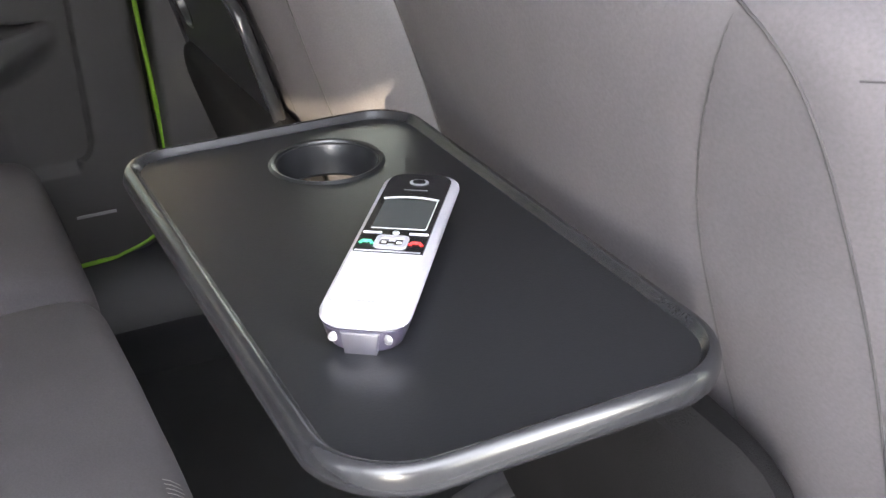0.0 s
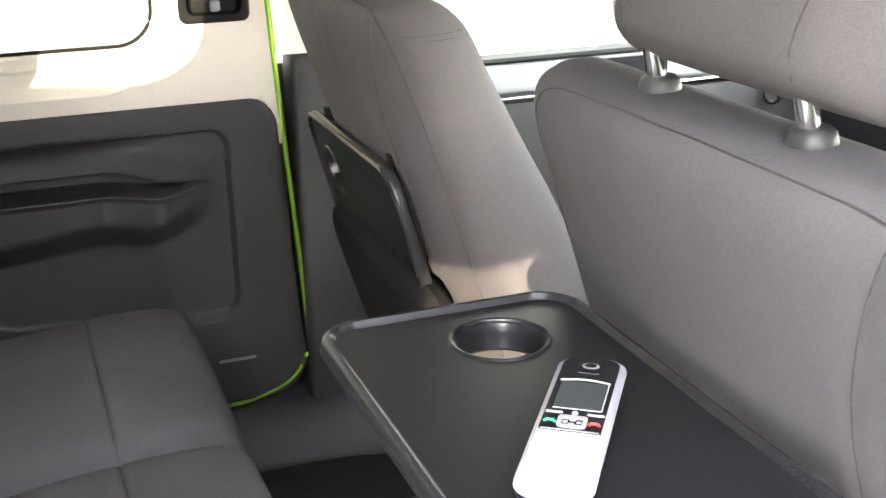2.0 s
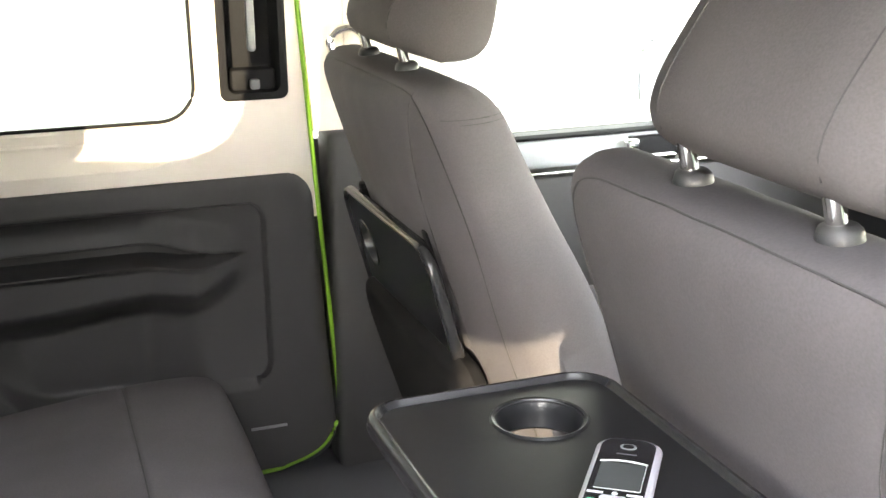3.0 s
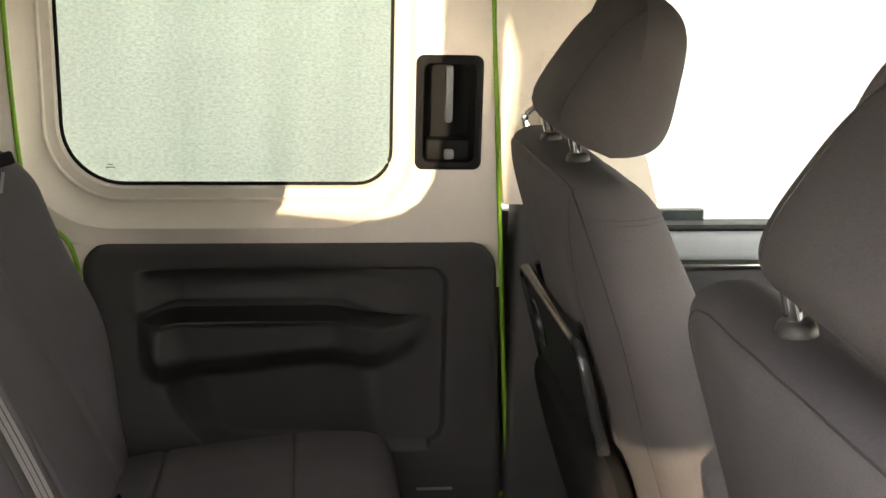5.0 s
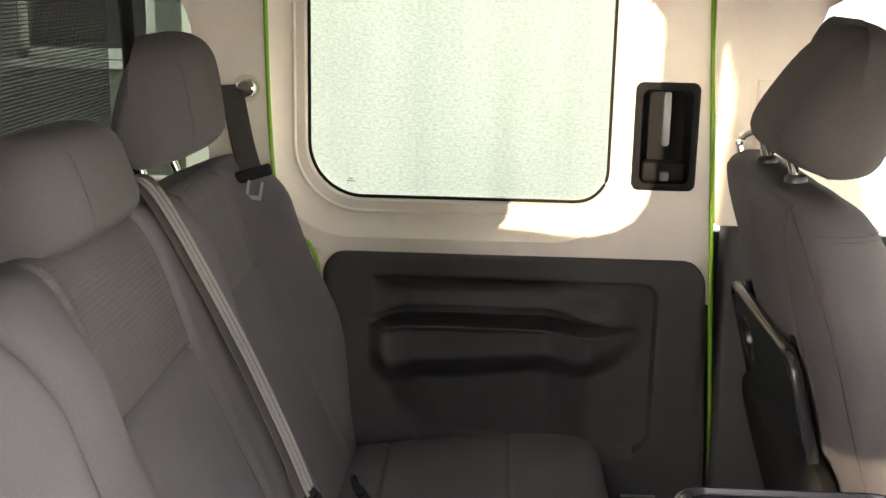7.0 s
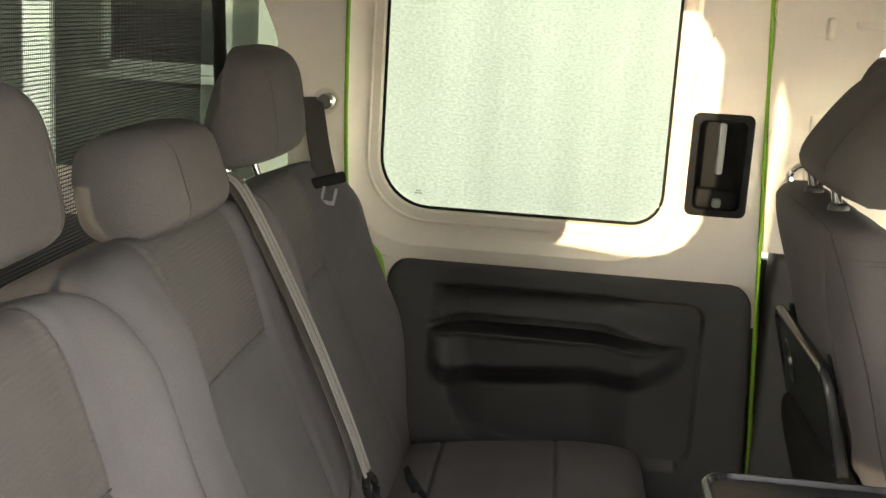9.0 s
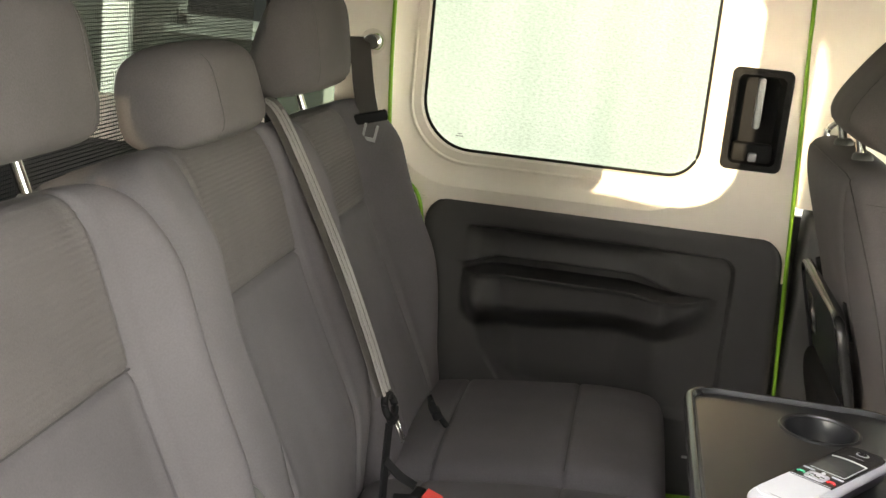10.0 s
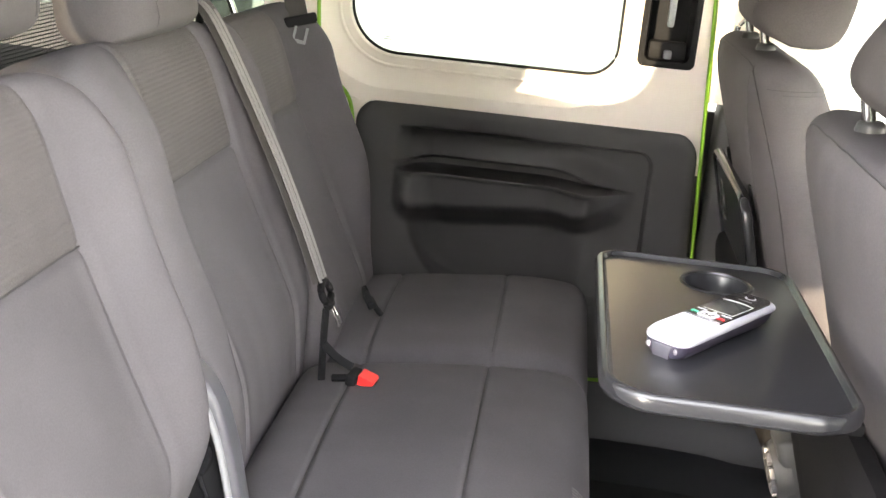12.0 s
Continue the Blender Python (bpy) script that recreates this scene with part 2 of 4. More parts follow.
def rings_loft(rings, cap_first=False, cap_last=False):
    bm = bmesh.new()
    vs = [[bm.verts.new(p) for p in ring] for ring in rings]
    for a, b in zip(vs, vs[1:]):
        n = len(a)
        for k in range(n):
            bm.faces.new((a[k], a[(k + 1) % n], b[(k + 1) % n], b[k]))
    if cap_first:
        bm.faces.new(vs[0][::-1])
    if cap_last:
        bm.faces.new(vs[-1])
    return bm


def plate(outer, holes, lift, depth):
    """A flat plate with holes. outer, holes: loops of 2D points; lift(a, b, d) gives 3D; depth: thickness."""
    bm = bmesh.new()
    for d in (0.0, depth):
        edges = []
        for loop in [outer] + list(holes):
            vs = [bm.verts.new(lift(a, b, d)) for a, b in loop]
            edges += [bm.edges.new((vs[i], vs[(i + 1) % len(vs)])) for i in range(len(vs))]
        bmesh.ops.triangle_fill(bm, use_beauty=True, use_dissolve=False, edges=edges)
    for loop in [outer] + list(holes):
        n = len(loop)
        f = [bm.verts.new(lift(a, b, 0.0)) for a, b in loop]
        k = [bm.verts.new(lift(a, b, depth)) for a, b in loop]
        for i in range(n):
            bm.faces.new((f[i], f[(i + 1) % n], k[(i + 1) % n], k[i]))
    bmesh.ops.remove_doubles(bm, verts=bm.verts, dist=1e-5)
    return bm


def smooth(e0, e1, x):
    t = min(1.0, max(0.0, (x - e0) / (e1 - e0)))
    return t * t * (3 - 2 * t)


def spread(n):
    """n + 1 values from -1 to 1, closer together near the ends."""
    return [0.45 * s + 0.55 * math.sin(s * math.pi / 2) for s in (2 * i / n - 1 for i in range(n + 1))]


def lumps(p, seed):
    """Slight dents and creases of stuffed cloth."""
    q = p + Vector((seed, 2.0 * seed, 0.0))
    return 0.0030 * noise.noise(q * 7.0) + 0.0010 * noise.noise(Vector((q.x * 26.0, q.y * 9.0, q.z * 15.0)))


class Pillow:
    """A stuffed form: width along a (world y), height along b, thickness along c, with shaped front and back."""

    def __init__(self, w, h, d, rw=0.3, rh=0.2, low=1.0, p=7.0, q=2.6, front=None, back=None, bow=0.0, pv=0.0, flare=0.0, slant=0.0):
        self.slant = slant
        self.w, self.h, self.d, self.rw, self.rh, self.low, self.p, self.q = w, h, d, rw, rh, low, p, q
        self.front, self.back, self.bow, self.pv, self.flare = front, back, bow, pv or p, flare

    def width(self, v):
        s = max(0.0, (abs(v) - (1 - self.rh)) / self.rh)
        f = 1 - self.rw * (1 - math.sqrt(max(0.0, 1 - s * s))) * (1 if v > 0 else self.low)
        return self.w / 2 * f * (1 + self.flare * smooth(0.75, -0.4, v))

    def at(self, u, v, side):
        a, b = u * self.width(v), v * self.h / 2
        t = max(0.0, (1 - abs(u) ** self.p) * (1 - abs(v) ** self.pv)) ** (1 / self.q)
        c = side * self.d / 2 * t + self.bow * (1 - u * u)
        shape = self.front if side > 0 else self.back
        if shape:
            c += shape(a, b) * min(1.0, t * 1.6)
        return Vector((a, b - self.slant * c * smooth(0.55, 1.0, v), c))

    def on(self, a, b, side, lift=0.0):
        """The surface point over (a, b)."""
        v = b / (self.h / 2)
        p = self.at(a / self.width(v), v, side)
        return p + Vector((0, 0, side * lift + lumps(p, self.w * 31 + self.h * 17)))

    def mesh(self, nu=40, nv=40, pick=None):
        bm = bmesh.new()
        us, vs = spread(nu), spread(nv)
        grid = {}
        for side in (1, -1):
            for i, u in enumerate(us):
                for j, v in enumerate(vs):
                    rim = i in (0, nu) or j in (0, nv)
                    if rim and side < 0:
                        grid[side, i, j] = grid[1, i, j]
                    else:
                        grid[side, i, j] = bm.verts.new(self.at(u, v, side) + Vector((0, 0, lumps(self.at(u, v, side), self.w * 31 + self.h * 17))))
        for side in (1, -1):
            for i in range(nu):
                for j in range(nv):
                    q = [grid[side, i, j], grid[side, i + 1, j], grid[side, i + 1, j + 1], grid[side, i, j + 1]]
                    f = bm.faces.new(q if side > 0 else q[::-1])
                    if pick:
                        f.material_index = pick(side, (us[i] + us[i + 1]) / 2 * self.w / 2, (vs[j] + vs[j + 1]) / 2 * self.h / 2)
        return bm

    def seam(self, line, side, r=0.0015):
        return tube([self.on(a, b, side, 0.0003) for a, b in line], r, 6)


def seat_pose(x, y, z, lean):
    """Axes of a seat back: a along y, b up and leaning to the rear, c to the front."""
    s, c = math.sin(radians(lean)), math.cos(radians(lean))
    m = Matrix(((0, -s, c), (1, 0, 0), (0, c, s))).to_4x4()
    return Matrix.Translation((x, y, z)) @ m


def groove(dist, width, depth):
    return -depth * math.exp(-(dist / width) ** 2)


def line(a0, b0, a1, b1, n=24):
    return [(a0 + (a1 - a0) * i / n, b0 + (b1 - b0) * i / n) for i in range(n + 1)]

# ---------------------------------------------------------------- the van's shell
MID, NEAR = -0.725, -1.45            # middle and near side of the inside
ROOF = 1.42


floor = tagged(part("floor", box(-1.75, 1.25, -1.5, 0.08, -0.04, 0.0), CARPET), "dark carpeted van floor", "floor", kind="structure")
ceiling = tagged(part("ceiling", box(-1.75, 0.75, -1.5, 0.06, ROOF, ROOF + 0.05, 0.01), BEIGE_CLOTH), "pale grey cloth van headliner", "ceiling", kind="structure")


def seal_x(z):
    return 0.04 - 0.062 * z


# sliding door: lower dark panel, beige upper, window
door = thing("sliding_door", "closed beige and charcoal sliding door with a wet window", "door", kind="structure")
WIN = (-0.652, -0.168, 0.757, 1.215)


def beige_ring(grow, y, r, extra=0.0):
    x0, x1, z0, z1 = WIN
    return [(a, y, b) for a, b in round_rect(x0 - grow - extra * 0.2, x1 + grow + extra, z0 - grow - extra * 0.3, z1 + min(grow, 0.012), (r + 0.018, r - 0.018, 0.03, 0.03), 10)]


HOLLOW = round_rect(WIN[0] - 0.060, WIN[1] + 0.030, WIN[2] - 0.060, WIN[3] + 0.012, (0.13, 0.12, 0.03, 0.03), 10)
upper = [(-0.708, 0.70), (-0.66, 0.684), (-0.62, 0.672), (-0.004, 0.672), (-0.03, ROOF), (-0.72, ROOF), (-0.712, 0.8)]
part("upper_trim", plate(upper, [HOLLOW, round_rect(-0.134, -0.038, 0.789, 0.955, 0.011)], lambda a, b, d: (a, -0.0035 + d, b), 0.05), BEIGE, door, "beige upper door trim")


def hollow_ring(f, y):
    """Between the edge of the wide hollow (f = 0) and the lip round the window (f = 1)."""
    return [(a + (p - a) * f, y, b + (q - b) * f) for (a, b), (p, _, q) in zip(HOLLOW, beige_ring(0.024, 0, 0.092))]


part("window_surround", rings_loft([hollow_ring(0.0, -0.0035), hollow_ring(0.05, -0.002), hollow_ring(0.2, 0.004), hollow_ring(0.55, 0.0155), hollow_ring(0.88, 0.0225), hollow_ring(0.97, 0.0225), hollow_ring(1.0, 0.0215), beige_ring(0.0215, 0.0215, 0.090), beige_ring(0.019, 0.025, 0.088),
                                    beige_ring(0.012, 0.0265, 0.082), beige_ring(0.006, 0.0275, 0.076), beige_ring(0.002, 0.034, 0.072), beige_ring(0.002, 0.06, 0.072)]), BEIGE, door, "beige moulded window surround")
part("window_seal", tube([(x, 0.036, z) for x, _, z in beige_ring(0.0, 0, 0.070)], 0.003, 8, True), RUBBER, door, "black rubber window seal")
pane = part("window_pane", plate([(a, b) for a, _, b in beige_ring(0.003, 0, 0.072)], [], lambda a, b, d: (a, 0.04 + d, b), 0.004), WET, door, "window pane beaded with condensation")
pane.visible_shadow = False
for k in range(2):
    part("pane_mark", box(-0.592 + 0.003 * k, -0.578 - 0.003 * k, 0.0385, 0.0395, 0.780 + 0.004 * k, 0.7815 + 0.004 * k), GREY, pane, "faint grey maker's mark")


def door_relief(x, z):
    """How far the dark door panel stands back (+) or out (-) at a place."""
    left = -0.540 + max(0.0, 0.56 - z) * 0.28
    deep = smooth(left - 0.015, left + 0.055, x) * (1 - smooth(-0.27, -0.18, x))
    # a corner radius at the top and bottom of the shallow field
    right = -0.084 - 0.03 * (1 - math.sqrt(max(0.0, 1 - max(0.0, (z - 0.604) / 0.03) ** 2))) - 0.02 * (1 - math.sqrt(max(0.0, 1 - max(0.0, (0.375 - z) / 0.025) ** 2)))
    shallow = smooth(left - 0.01, left + 0.02, x) * (1 - smooth(right - 0.004, right + 0.002, x))
    high = 1 - smooth(0.629, 0.635, z)
    # the recess ends in a ledge that curls up on the rear side
    foot = 0.345 + 0.052 * (max(0.0, -0.395 - x) / 0.09) ** 2.2
    low = smooth(foot - 0.020, foot + 0.001, z)
    y = 0.013 * shallow * high * smooth(foot - 0.014, foot + 0.006, z)
    y += 0.042 * deep * (1 - smooth(0.585, 0.642, z)) * low
    y += 0.004 * math.exp(-((x - right) / 0.0025) ** 2) * high * smooth(0.37, 0.38, z) * smooth(-0.3, -0.2, x)
    # arm pocket: a rail that stands out, a dark slot over it and a soft hood above
    along = smooth(-0.552, -0.510, x) * (1 - smooth(-0.20, -0.098, x))
    bottom = 0.484 + 0.015 * smooth(-0.45, -0.25, x) + 0.034 * smooth(-0.22, -0.10, x) + 0.014 * (1 - smooth(-0.545, -0.49, x))
    rail = smooth(bottom - 0.042, bottom + 0.014, z) * (1 - smooth(0.552, 0.557, z))
    y -= 0.052 * along * rail
    y -= 0.004 * along * math.exp(-((z - 0.550) / 0.004) ** 2)
    top = 0.576 - 0.010 * (1 - smooth(-0.535, -0.48, x)) - 0.020 * smooth(-0.25, -0.13, x)
    hood = smooth(-0.57, -0.47, x) * (1 - smooth(-0.22, -0.10, x))
    y -= 0.030 * hood * smooth(top - 0.004, top + 0.005, z) * (1 - smooth(top + 0.006, top + 0.05, z))
    slot = smooth(0.555, 0.559, z) * (1 - smooth(top - 0.006, top + 0.002, z)) * smooth(-0.545, -0.515, x) * (1 - smooth(-0.16, -0.105, x))
    y += 0.006 * slot
    return y


def door_panel():
    bm = bmesh.new()
    nu, nv = 300, 280
    rows = []
    for j in range(nv + 1):
        z = 0.193 + (0.676 - 0.193) * j / nv
        s = max(0.0, (z - 0.631) / 0.045)
        s2 = max(0.0, (0.253 - z) / 0.06)
        cut = 0.045 * (1 - math.sqrt(max(0.0, 1 - s * s))) + 0.06 * (1 - math.sqrt(max(0.0, 1 - s2 * s2)))
        x0, x1 = -0.626 + cut, seal_x(z) - 0.007 - cut
        row = []
        for i in range(nu + 1):
            x = x0 + (x1 - x0) * i / nu
            edge = min(x - x0, x1 - x, 0.676 - z, 0.02) / 0.02
            row.append(bm.verts.new((x, door_relief(x, z) - 0.008 * math.sqrt(max(0.0, 1 - (1 - max(0, edge)) ** 2)), z)))
        rows.append(row)
    for a, b in zip(rows, rows[1:]):
        for i in range(nu):
            bm.faces.new((a[i], a[i + 1], b[i + 1], b[i]))
    return bm


part("lower_panel", door_panel(), PLASTIC_SOFT, door, "charcoal moulded door panel with arm pocket")
for x0, x1 in ((-0.66, -0.585), (-0.055, 0.002)):
    part("corner_trim", box(x0, x1, 0.004, 0.05, 0.60, 0.671), BEIGE, door)
part("panel_backing", box(-0.70, 0.34, 0.055, 0.07, 0.10, 0.71), PLASTIC, door)
part("panel_slot", box(-0.123, -0.065, -0.0095, -0.004, 0.263, 0.268, 0.001), GREY, door, "grey slot line")

# latch bowl with its lever
bezel = part("latch_bowl", rings_loft([[(a, y, b) for a, b in round_rect(-0.136 + g, -0.036 - g, 0.787 + g, 0.957 - g, 0.012)] for g, y in
                                       ((0, 0.0), (0.0, -0.006), (0.004, -0.009), (0.011, -0.008), (0.014, 0.004), (0.016, 0.036))], cap_last=True), RUBBER, door, "recessed black latch bowl")
part("latch_lever", box(-0.093, -0.081, -0.012, 0.0, 0.858, 0.942, 0.004), GREY, bezel, "grey latch lever")
part("lever_foot", box(-0.118, -0.052, 0.0, 0.03, 0.80, 0.832, 0.006), RUBBER, bezel)
part("lock_button", box(-0.092, -0.078, -0.012, 0.0, 0.803, 0.818, 0.003), GREY, bezel, "small grey lock button")

part("trim_peg", place(lathe([(0, 0.008), (0.003, 0.0075), (0.0055, 0.004), (0.0065, 0.0), (0.0065, -0.002)], 16), Matrix.Translation((-0.123, -0.0035, 1.08)) @ pose(0, 0, 0, 90)), BEIGE, door, "small beige trim peg")

# green seal round the door opening
LOOP = [(seal_x(ROOF), ROOF), (seal_x(1.0), 1.0), (seal_x(0.66), 0.66), (seal_x(0.30), 0.30), (0.014, 0.25), (-0.012, 0.214), (-0.06, 0.195), (-0.12, 0.187), (-0.40, 0.18),
        (-0.60, 0.185), (-0.63, 0.215), (-0.627, 0.35), (-0.625, 0.56), (-0.632, 0.64), (-0.645, 0.68), (-0.675, 0.708), (-0.694, 0.745), (-0.704, 0.80), (-0.712, 1.0), (-0.716, ROOF)]


def curve_through(pts, n=6):
    out = []
    for i in range(len(pts) - 1):
        p0, p1, p2, p3 = (Vector(pts[max(0, min(len(pts) - 1, i + k))]) for k in (-1, 0, 1, 2))
        for s in range(n):
            t = s / n
            out.append(0.5 * ((2 * p1) + (p2 - p0) * t + (2 * p0 - 5 * p1 + 4 * p2 - p3) * t * t + (3 * p1 - p0 - 3 * p2 + p3) * t ** 3))
    return out + [Vector(pts[-1])]


seal = part("door_seal", tube([(p.x, -0.006, p.y) for p in curve_through(LOOP)], 0.0036, 8), GREEN)
tagged(seal, "bright green rubber seal round the door opening", "seal", kind="structure")

# pillars on the far side
pillar = thing("pillar_front", "beige pillar with charcoal lower trim", "pillar", kind="structure")
part("upper_trim", plate([(0.0, 0.735), (0.24, 0.735), (0.22, 0.80), (0.19, 0.88), (0.15, 0.97), (0.13, 1.03), (0.145, 1.075), (0.2, 1.105), (0.3, 1.115), (1.0, 1.115), (1.0, ROOF), (-0.032, ROOF), (-0.02, 1.0)], [], lambda a, b, d: (a, -0.012 + d, b), 0.07), BEIGE, pillar)
part("lower_trim", box(0.018, 0.237, -0.02, 0.055, -0.0, 0.733, 0.012, 3), PLASTIC_SOFT, pillar, "charcoal lower pillar trim")
part("belt_slot", box(0.048, 0.072, -0.0165, -0.011, 0.86, 0.965, 0.002, 3), BEIGE, pillar, "raised beige slider cover")
part("coat_hook", box(0.055, 0.068, -0.022, -0.011, 1.085, 1.12, 0.004, 3), BEIGE, pillar, "small beige coat hook")
part("badge_plate", box(0.10, 0.145, -0.0145, -0.011, 1.105, 1.117, 0.002, 3), BEIGE, pillar)
back_pillar = thing("pillar_rear", "beige rear pillar beside the bench", "pillar", kind="structure")
part("upper_trim", plate([(-0.60, 0.50), (-0.645, 0.68), (-0.69, 0.74), (-0.705, 0.80), (-0.716, ROOF), (-0.90, ROOF), (-0.87, 1.12), (-0.83, 1.03), (-0.81, 0.94), (-0.80, 0.50)], [], lambda a, b, d: (a, -0.003 + d, b), 0.06), BEIGE, back_pillar)
part("lower_trim", box(-1.75, -0.66, -0.06, 0.05, 0.0, 0.70, 0.02, 3), PLASTIC_SOFT, back_pillar, "charcoal wheel arch trim")
part("sill_cover", rings_loft([[(x, y - w, z) for y, z in ((0.05, 0.184), (-0.01, 0.180), (-0.03, 0.168), (-0.055, 0.135), (-0.072, 0.108), (-0.074, 0.098), (-0.066, 0.088), (-0.05, 0.05), (-0.05, -0.01), (0.05, -0.01))]
                               for x, w in ((-0.75, 0.0), (-0.2, 0.0), (0.0, 0.003), (0.08, 0.012), (0.14, 0.03), (0.2, 0.035), (0.42, 0.035))], True, True), SILL, back_pillar, "charcoal moulded sill cover")

# far front door
fdoor = thing("front_door", "charcoal front door with a grey band", "door", kind="structure")
part("panel", box(0.240, 1.25, 0.0, 0.06, -0.05, 0.627, 0.012), PLASTIC_SOFT, fdoor)
part("band", box(0.240, 1.25, -0.012, 0.06, 0.642, 0.689, 0.012, 3), BAND, fdoor, "grey padded door band")
part("strip", box(0.240, 1.25, -0.008, 0.05, 0.629, 0.638, 0.003), CHROME, fdoor, "bright trim strip")
part("ledge", box(0.240, 1.25, -0.004, 0.06, 0.6895, 0.6945, 0.002), RUBBER, fdoor, "black window ledge")
part("handle_bowl", box(0.525, 0.66, -0.0145, 0.0, 0.646, 0.686, 0.01, 3), RUBBER, fdoor, "black handle bowl")
part("handle", join(box(0.520, 0.545, -0.030, -0.013, 0.645, 0.684, 0.006, 3), box(0.54, 0.615, -0.030, -0.018, 0.645, 0.657, 0.004, 3)), CHROME, fdoor, "chrome door handle")
part("speaker_ring", place(lathe([(0.016, 0.0), (0.019, 0.006), (0.023, 0.006), (0.025, 0.0)], 28), Matrix.Translation((0.875, -0.004, 0.60)) @ pose(0, 0, 0, 90)), CHROME, fdoor, "small chrome ring")
part("grab_handle", tube(curve_through([(1.05, -0.004, 0.50), (1.07, -0.04, 0.52), (1.10, -0.04, 0.56), (1.11, -0.004, 0.58)], 6), 0.013, 10), GREY, fdoor, "grey grab handle")
part("speaker", place(lathe([(0, 0.004), (0.05, 0.004), (0.056, 0.008), (0.06, 0.0)], 32), Matrix.Translation((1.18, -0.002, 0.49)) @ pose(0, 0, 0, 90)), RUBBER, fdoor, "black speaker")
part("window_frame", plate([(0.05, 0.68), (1.26, 0.68), (1.0, ROOF), (0.0, ROOF)], [[(0.12, 0.6945), (1.15, 0.6945), (0.9, 1.2), (0.08, 1.2)]], lambda a, b, d: (a, 0.02 + d, b), 0.03), PLASTIC, fdoor, "black window frame")
fp = part("pane", box(0.1, 1.15, 0.034, 0.038, 0.69, 1.21), GLASS, fdoor)
fp.visible_shadow = False

bulk = thing("dashboard", "dark dashboard under the windscreen", "dashboard", kind="structure")
part("panel", rings_loft([[(x, y, z) for x, z in ((1.30, 0.0), (1.02, 0.02), (0.98, 0.45), (0.92, 0.62), (0.96, 0.70), (1.30, 0.74))] for y in (-1.48, -0.06)], True, True), PLASTIC, bulk)
# out of view; reaches down to block light from the windscreen
part("header", box(0.76, 1.05, -1.43, 0.05, 1.04, ROOF + 0.045, 0.02), BEIGE_CLOTH, bulk, "unseen pale header lowered to cut windscreen light")

# near side: body round the open doorway
near = thing("near_side", "painted van body round the open doorway", "van body", kind="structure")
part("front_pillar", box(0.03, 0.16, -1.53, -1.47, -0.2, ROOF, 0.02, 3), PAINT, near)
part("front_lower", box(0.16, 1.25, -1.53, -1.48, -0.2, 0.72, 0.02, 3), PAINT, near)
part("rear_lower", box(-1.75, -0.80, -1.53, -1.46, -0.2, 0.78, 0.02, 3), PAINT, near)
def side_wall(a, b, d):
    return (a, -1.53 + d, b)


part("rear_upper", plate([(-1.75, 0.785), (-0.622, 0.785), (-0.622, ROOF), (-1.75, ROOF)], [round_rect(-1.60, -0.642, 0.86, 1.385, 0.03)], side_wall, 0.06), PAINT, near)
part("rail", box(-1.75, -0.625, -1.53, -1.46, ROOF + 0.003, ROOF + 0.06, 0.02, 3), PAINT, near)
part("door_head", box(-0.618, 1.0, -1.53, -1.44, 1.225, ROOF - 0.003, 0.02, 3), PAINT, near)
# outline fitted to the sun patch on the far door, not a window shape
SUN_PATCH_HOLE = [(-1.21, 1.006), (-1.21, 0.915), (-1.10, 0.890), (-1.02, 0.890), (-0.985, 0.926), (-0.934, 0.924), (-0.842, 0.915), (-0.796, 0.917), (-0.761, 0.926), (-0.733, 0.943), (-0.714, 0.973), (-0.704, 1.013), (-0.702, 1.255), (-0.755, 1.333), (-1.00, 1.333), (-1.02, 1.006)]
# unseen door blocks the sun; the second hole lets light to the rear pillar
part("slid_door", plate([(-1.45, -0.15), (-0.628, -0.15), (-0.628, ROOF + 0.03), (-1.45, ROOF + 0.03)], [SUN_PATCH_HOLE, round_rect(-1.435, -1.33, 0.86, 1.37, 0.02)], lambda a, b, d: (a, -1.645 + d, b), 0.05), PAINT, near, "unseen slid-back door with holes cut to shape the sun patch")
part("door_post", box(-0.80, -0.64, -1.53, -1.47, -0.2, 0.783, 0.01, 3), PAINT, near)
# out of view; small opening keeps light off the far front pillar
part("front_door", plate([(0.165, 0.725), (1.15, 0.725), (0.95, 1.22), (0.165, 1.22)], [[(0.23, 0.76), (1.0, 0.76), (0.92, 0.96), (0.23, 0.96)]], lambda a, b, d: (a, -1.525 + d, b), 0.04), PAINT, near, "unseen painted front door frame, window narrowed to cut light")
part("front_pane", box(0.225, 1.0, -1.505, -1.501, 0.755, 0.965), TINT, near, "tinted front door window")
part("sill", box(-0.86, 0.1, -1.53, -1.42, -0.2, 0.004, 0.015, 3), PLASTIC, near, "black door sill")

# rear end
rear = thing("tailgate", "black tailgate frame with a rear window", "tailgate", kind="structure")
part("frame", plate([(-1.50, 0.0), (0.05, 0.0), (0.0, ROOF), (-1.46, ROOF)], [[(-1.43, 0.90), (-0.10, 0.90), (-0.12, 1.2), (-1.41, 1.2)]], lambda a, b, d: (-1.75 + d, a, b), 0.05), PLASTIC, rear)
part("pane", box(-1.74, -1.736, -1.34, -0.12, 0.77, 1.2), PRIVACY, rear, "dark tinted rear window pane")
part("far_corner", plate([(-1.72, 0.68), (-0.74, 0.68), (-0.76, ROOF), (-1.72, ROOF)], [[(-1.62, 0.78), (-0.80, 0.78), (-0.835, 1.03), (-0.88, 1.17), (-1.62, 1.17)]], lambda a, b, d: (a, 0.008 + d, b), 0.04), BEIGE, rear, "beige rear side trim")
part("quarter_pane", box(-1.64, -0.80, 0.04, 0.044, 0.75, 1.2), TINT, rear, "tinted quarter window pane")

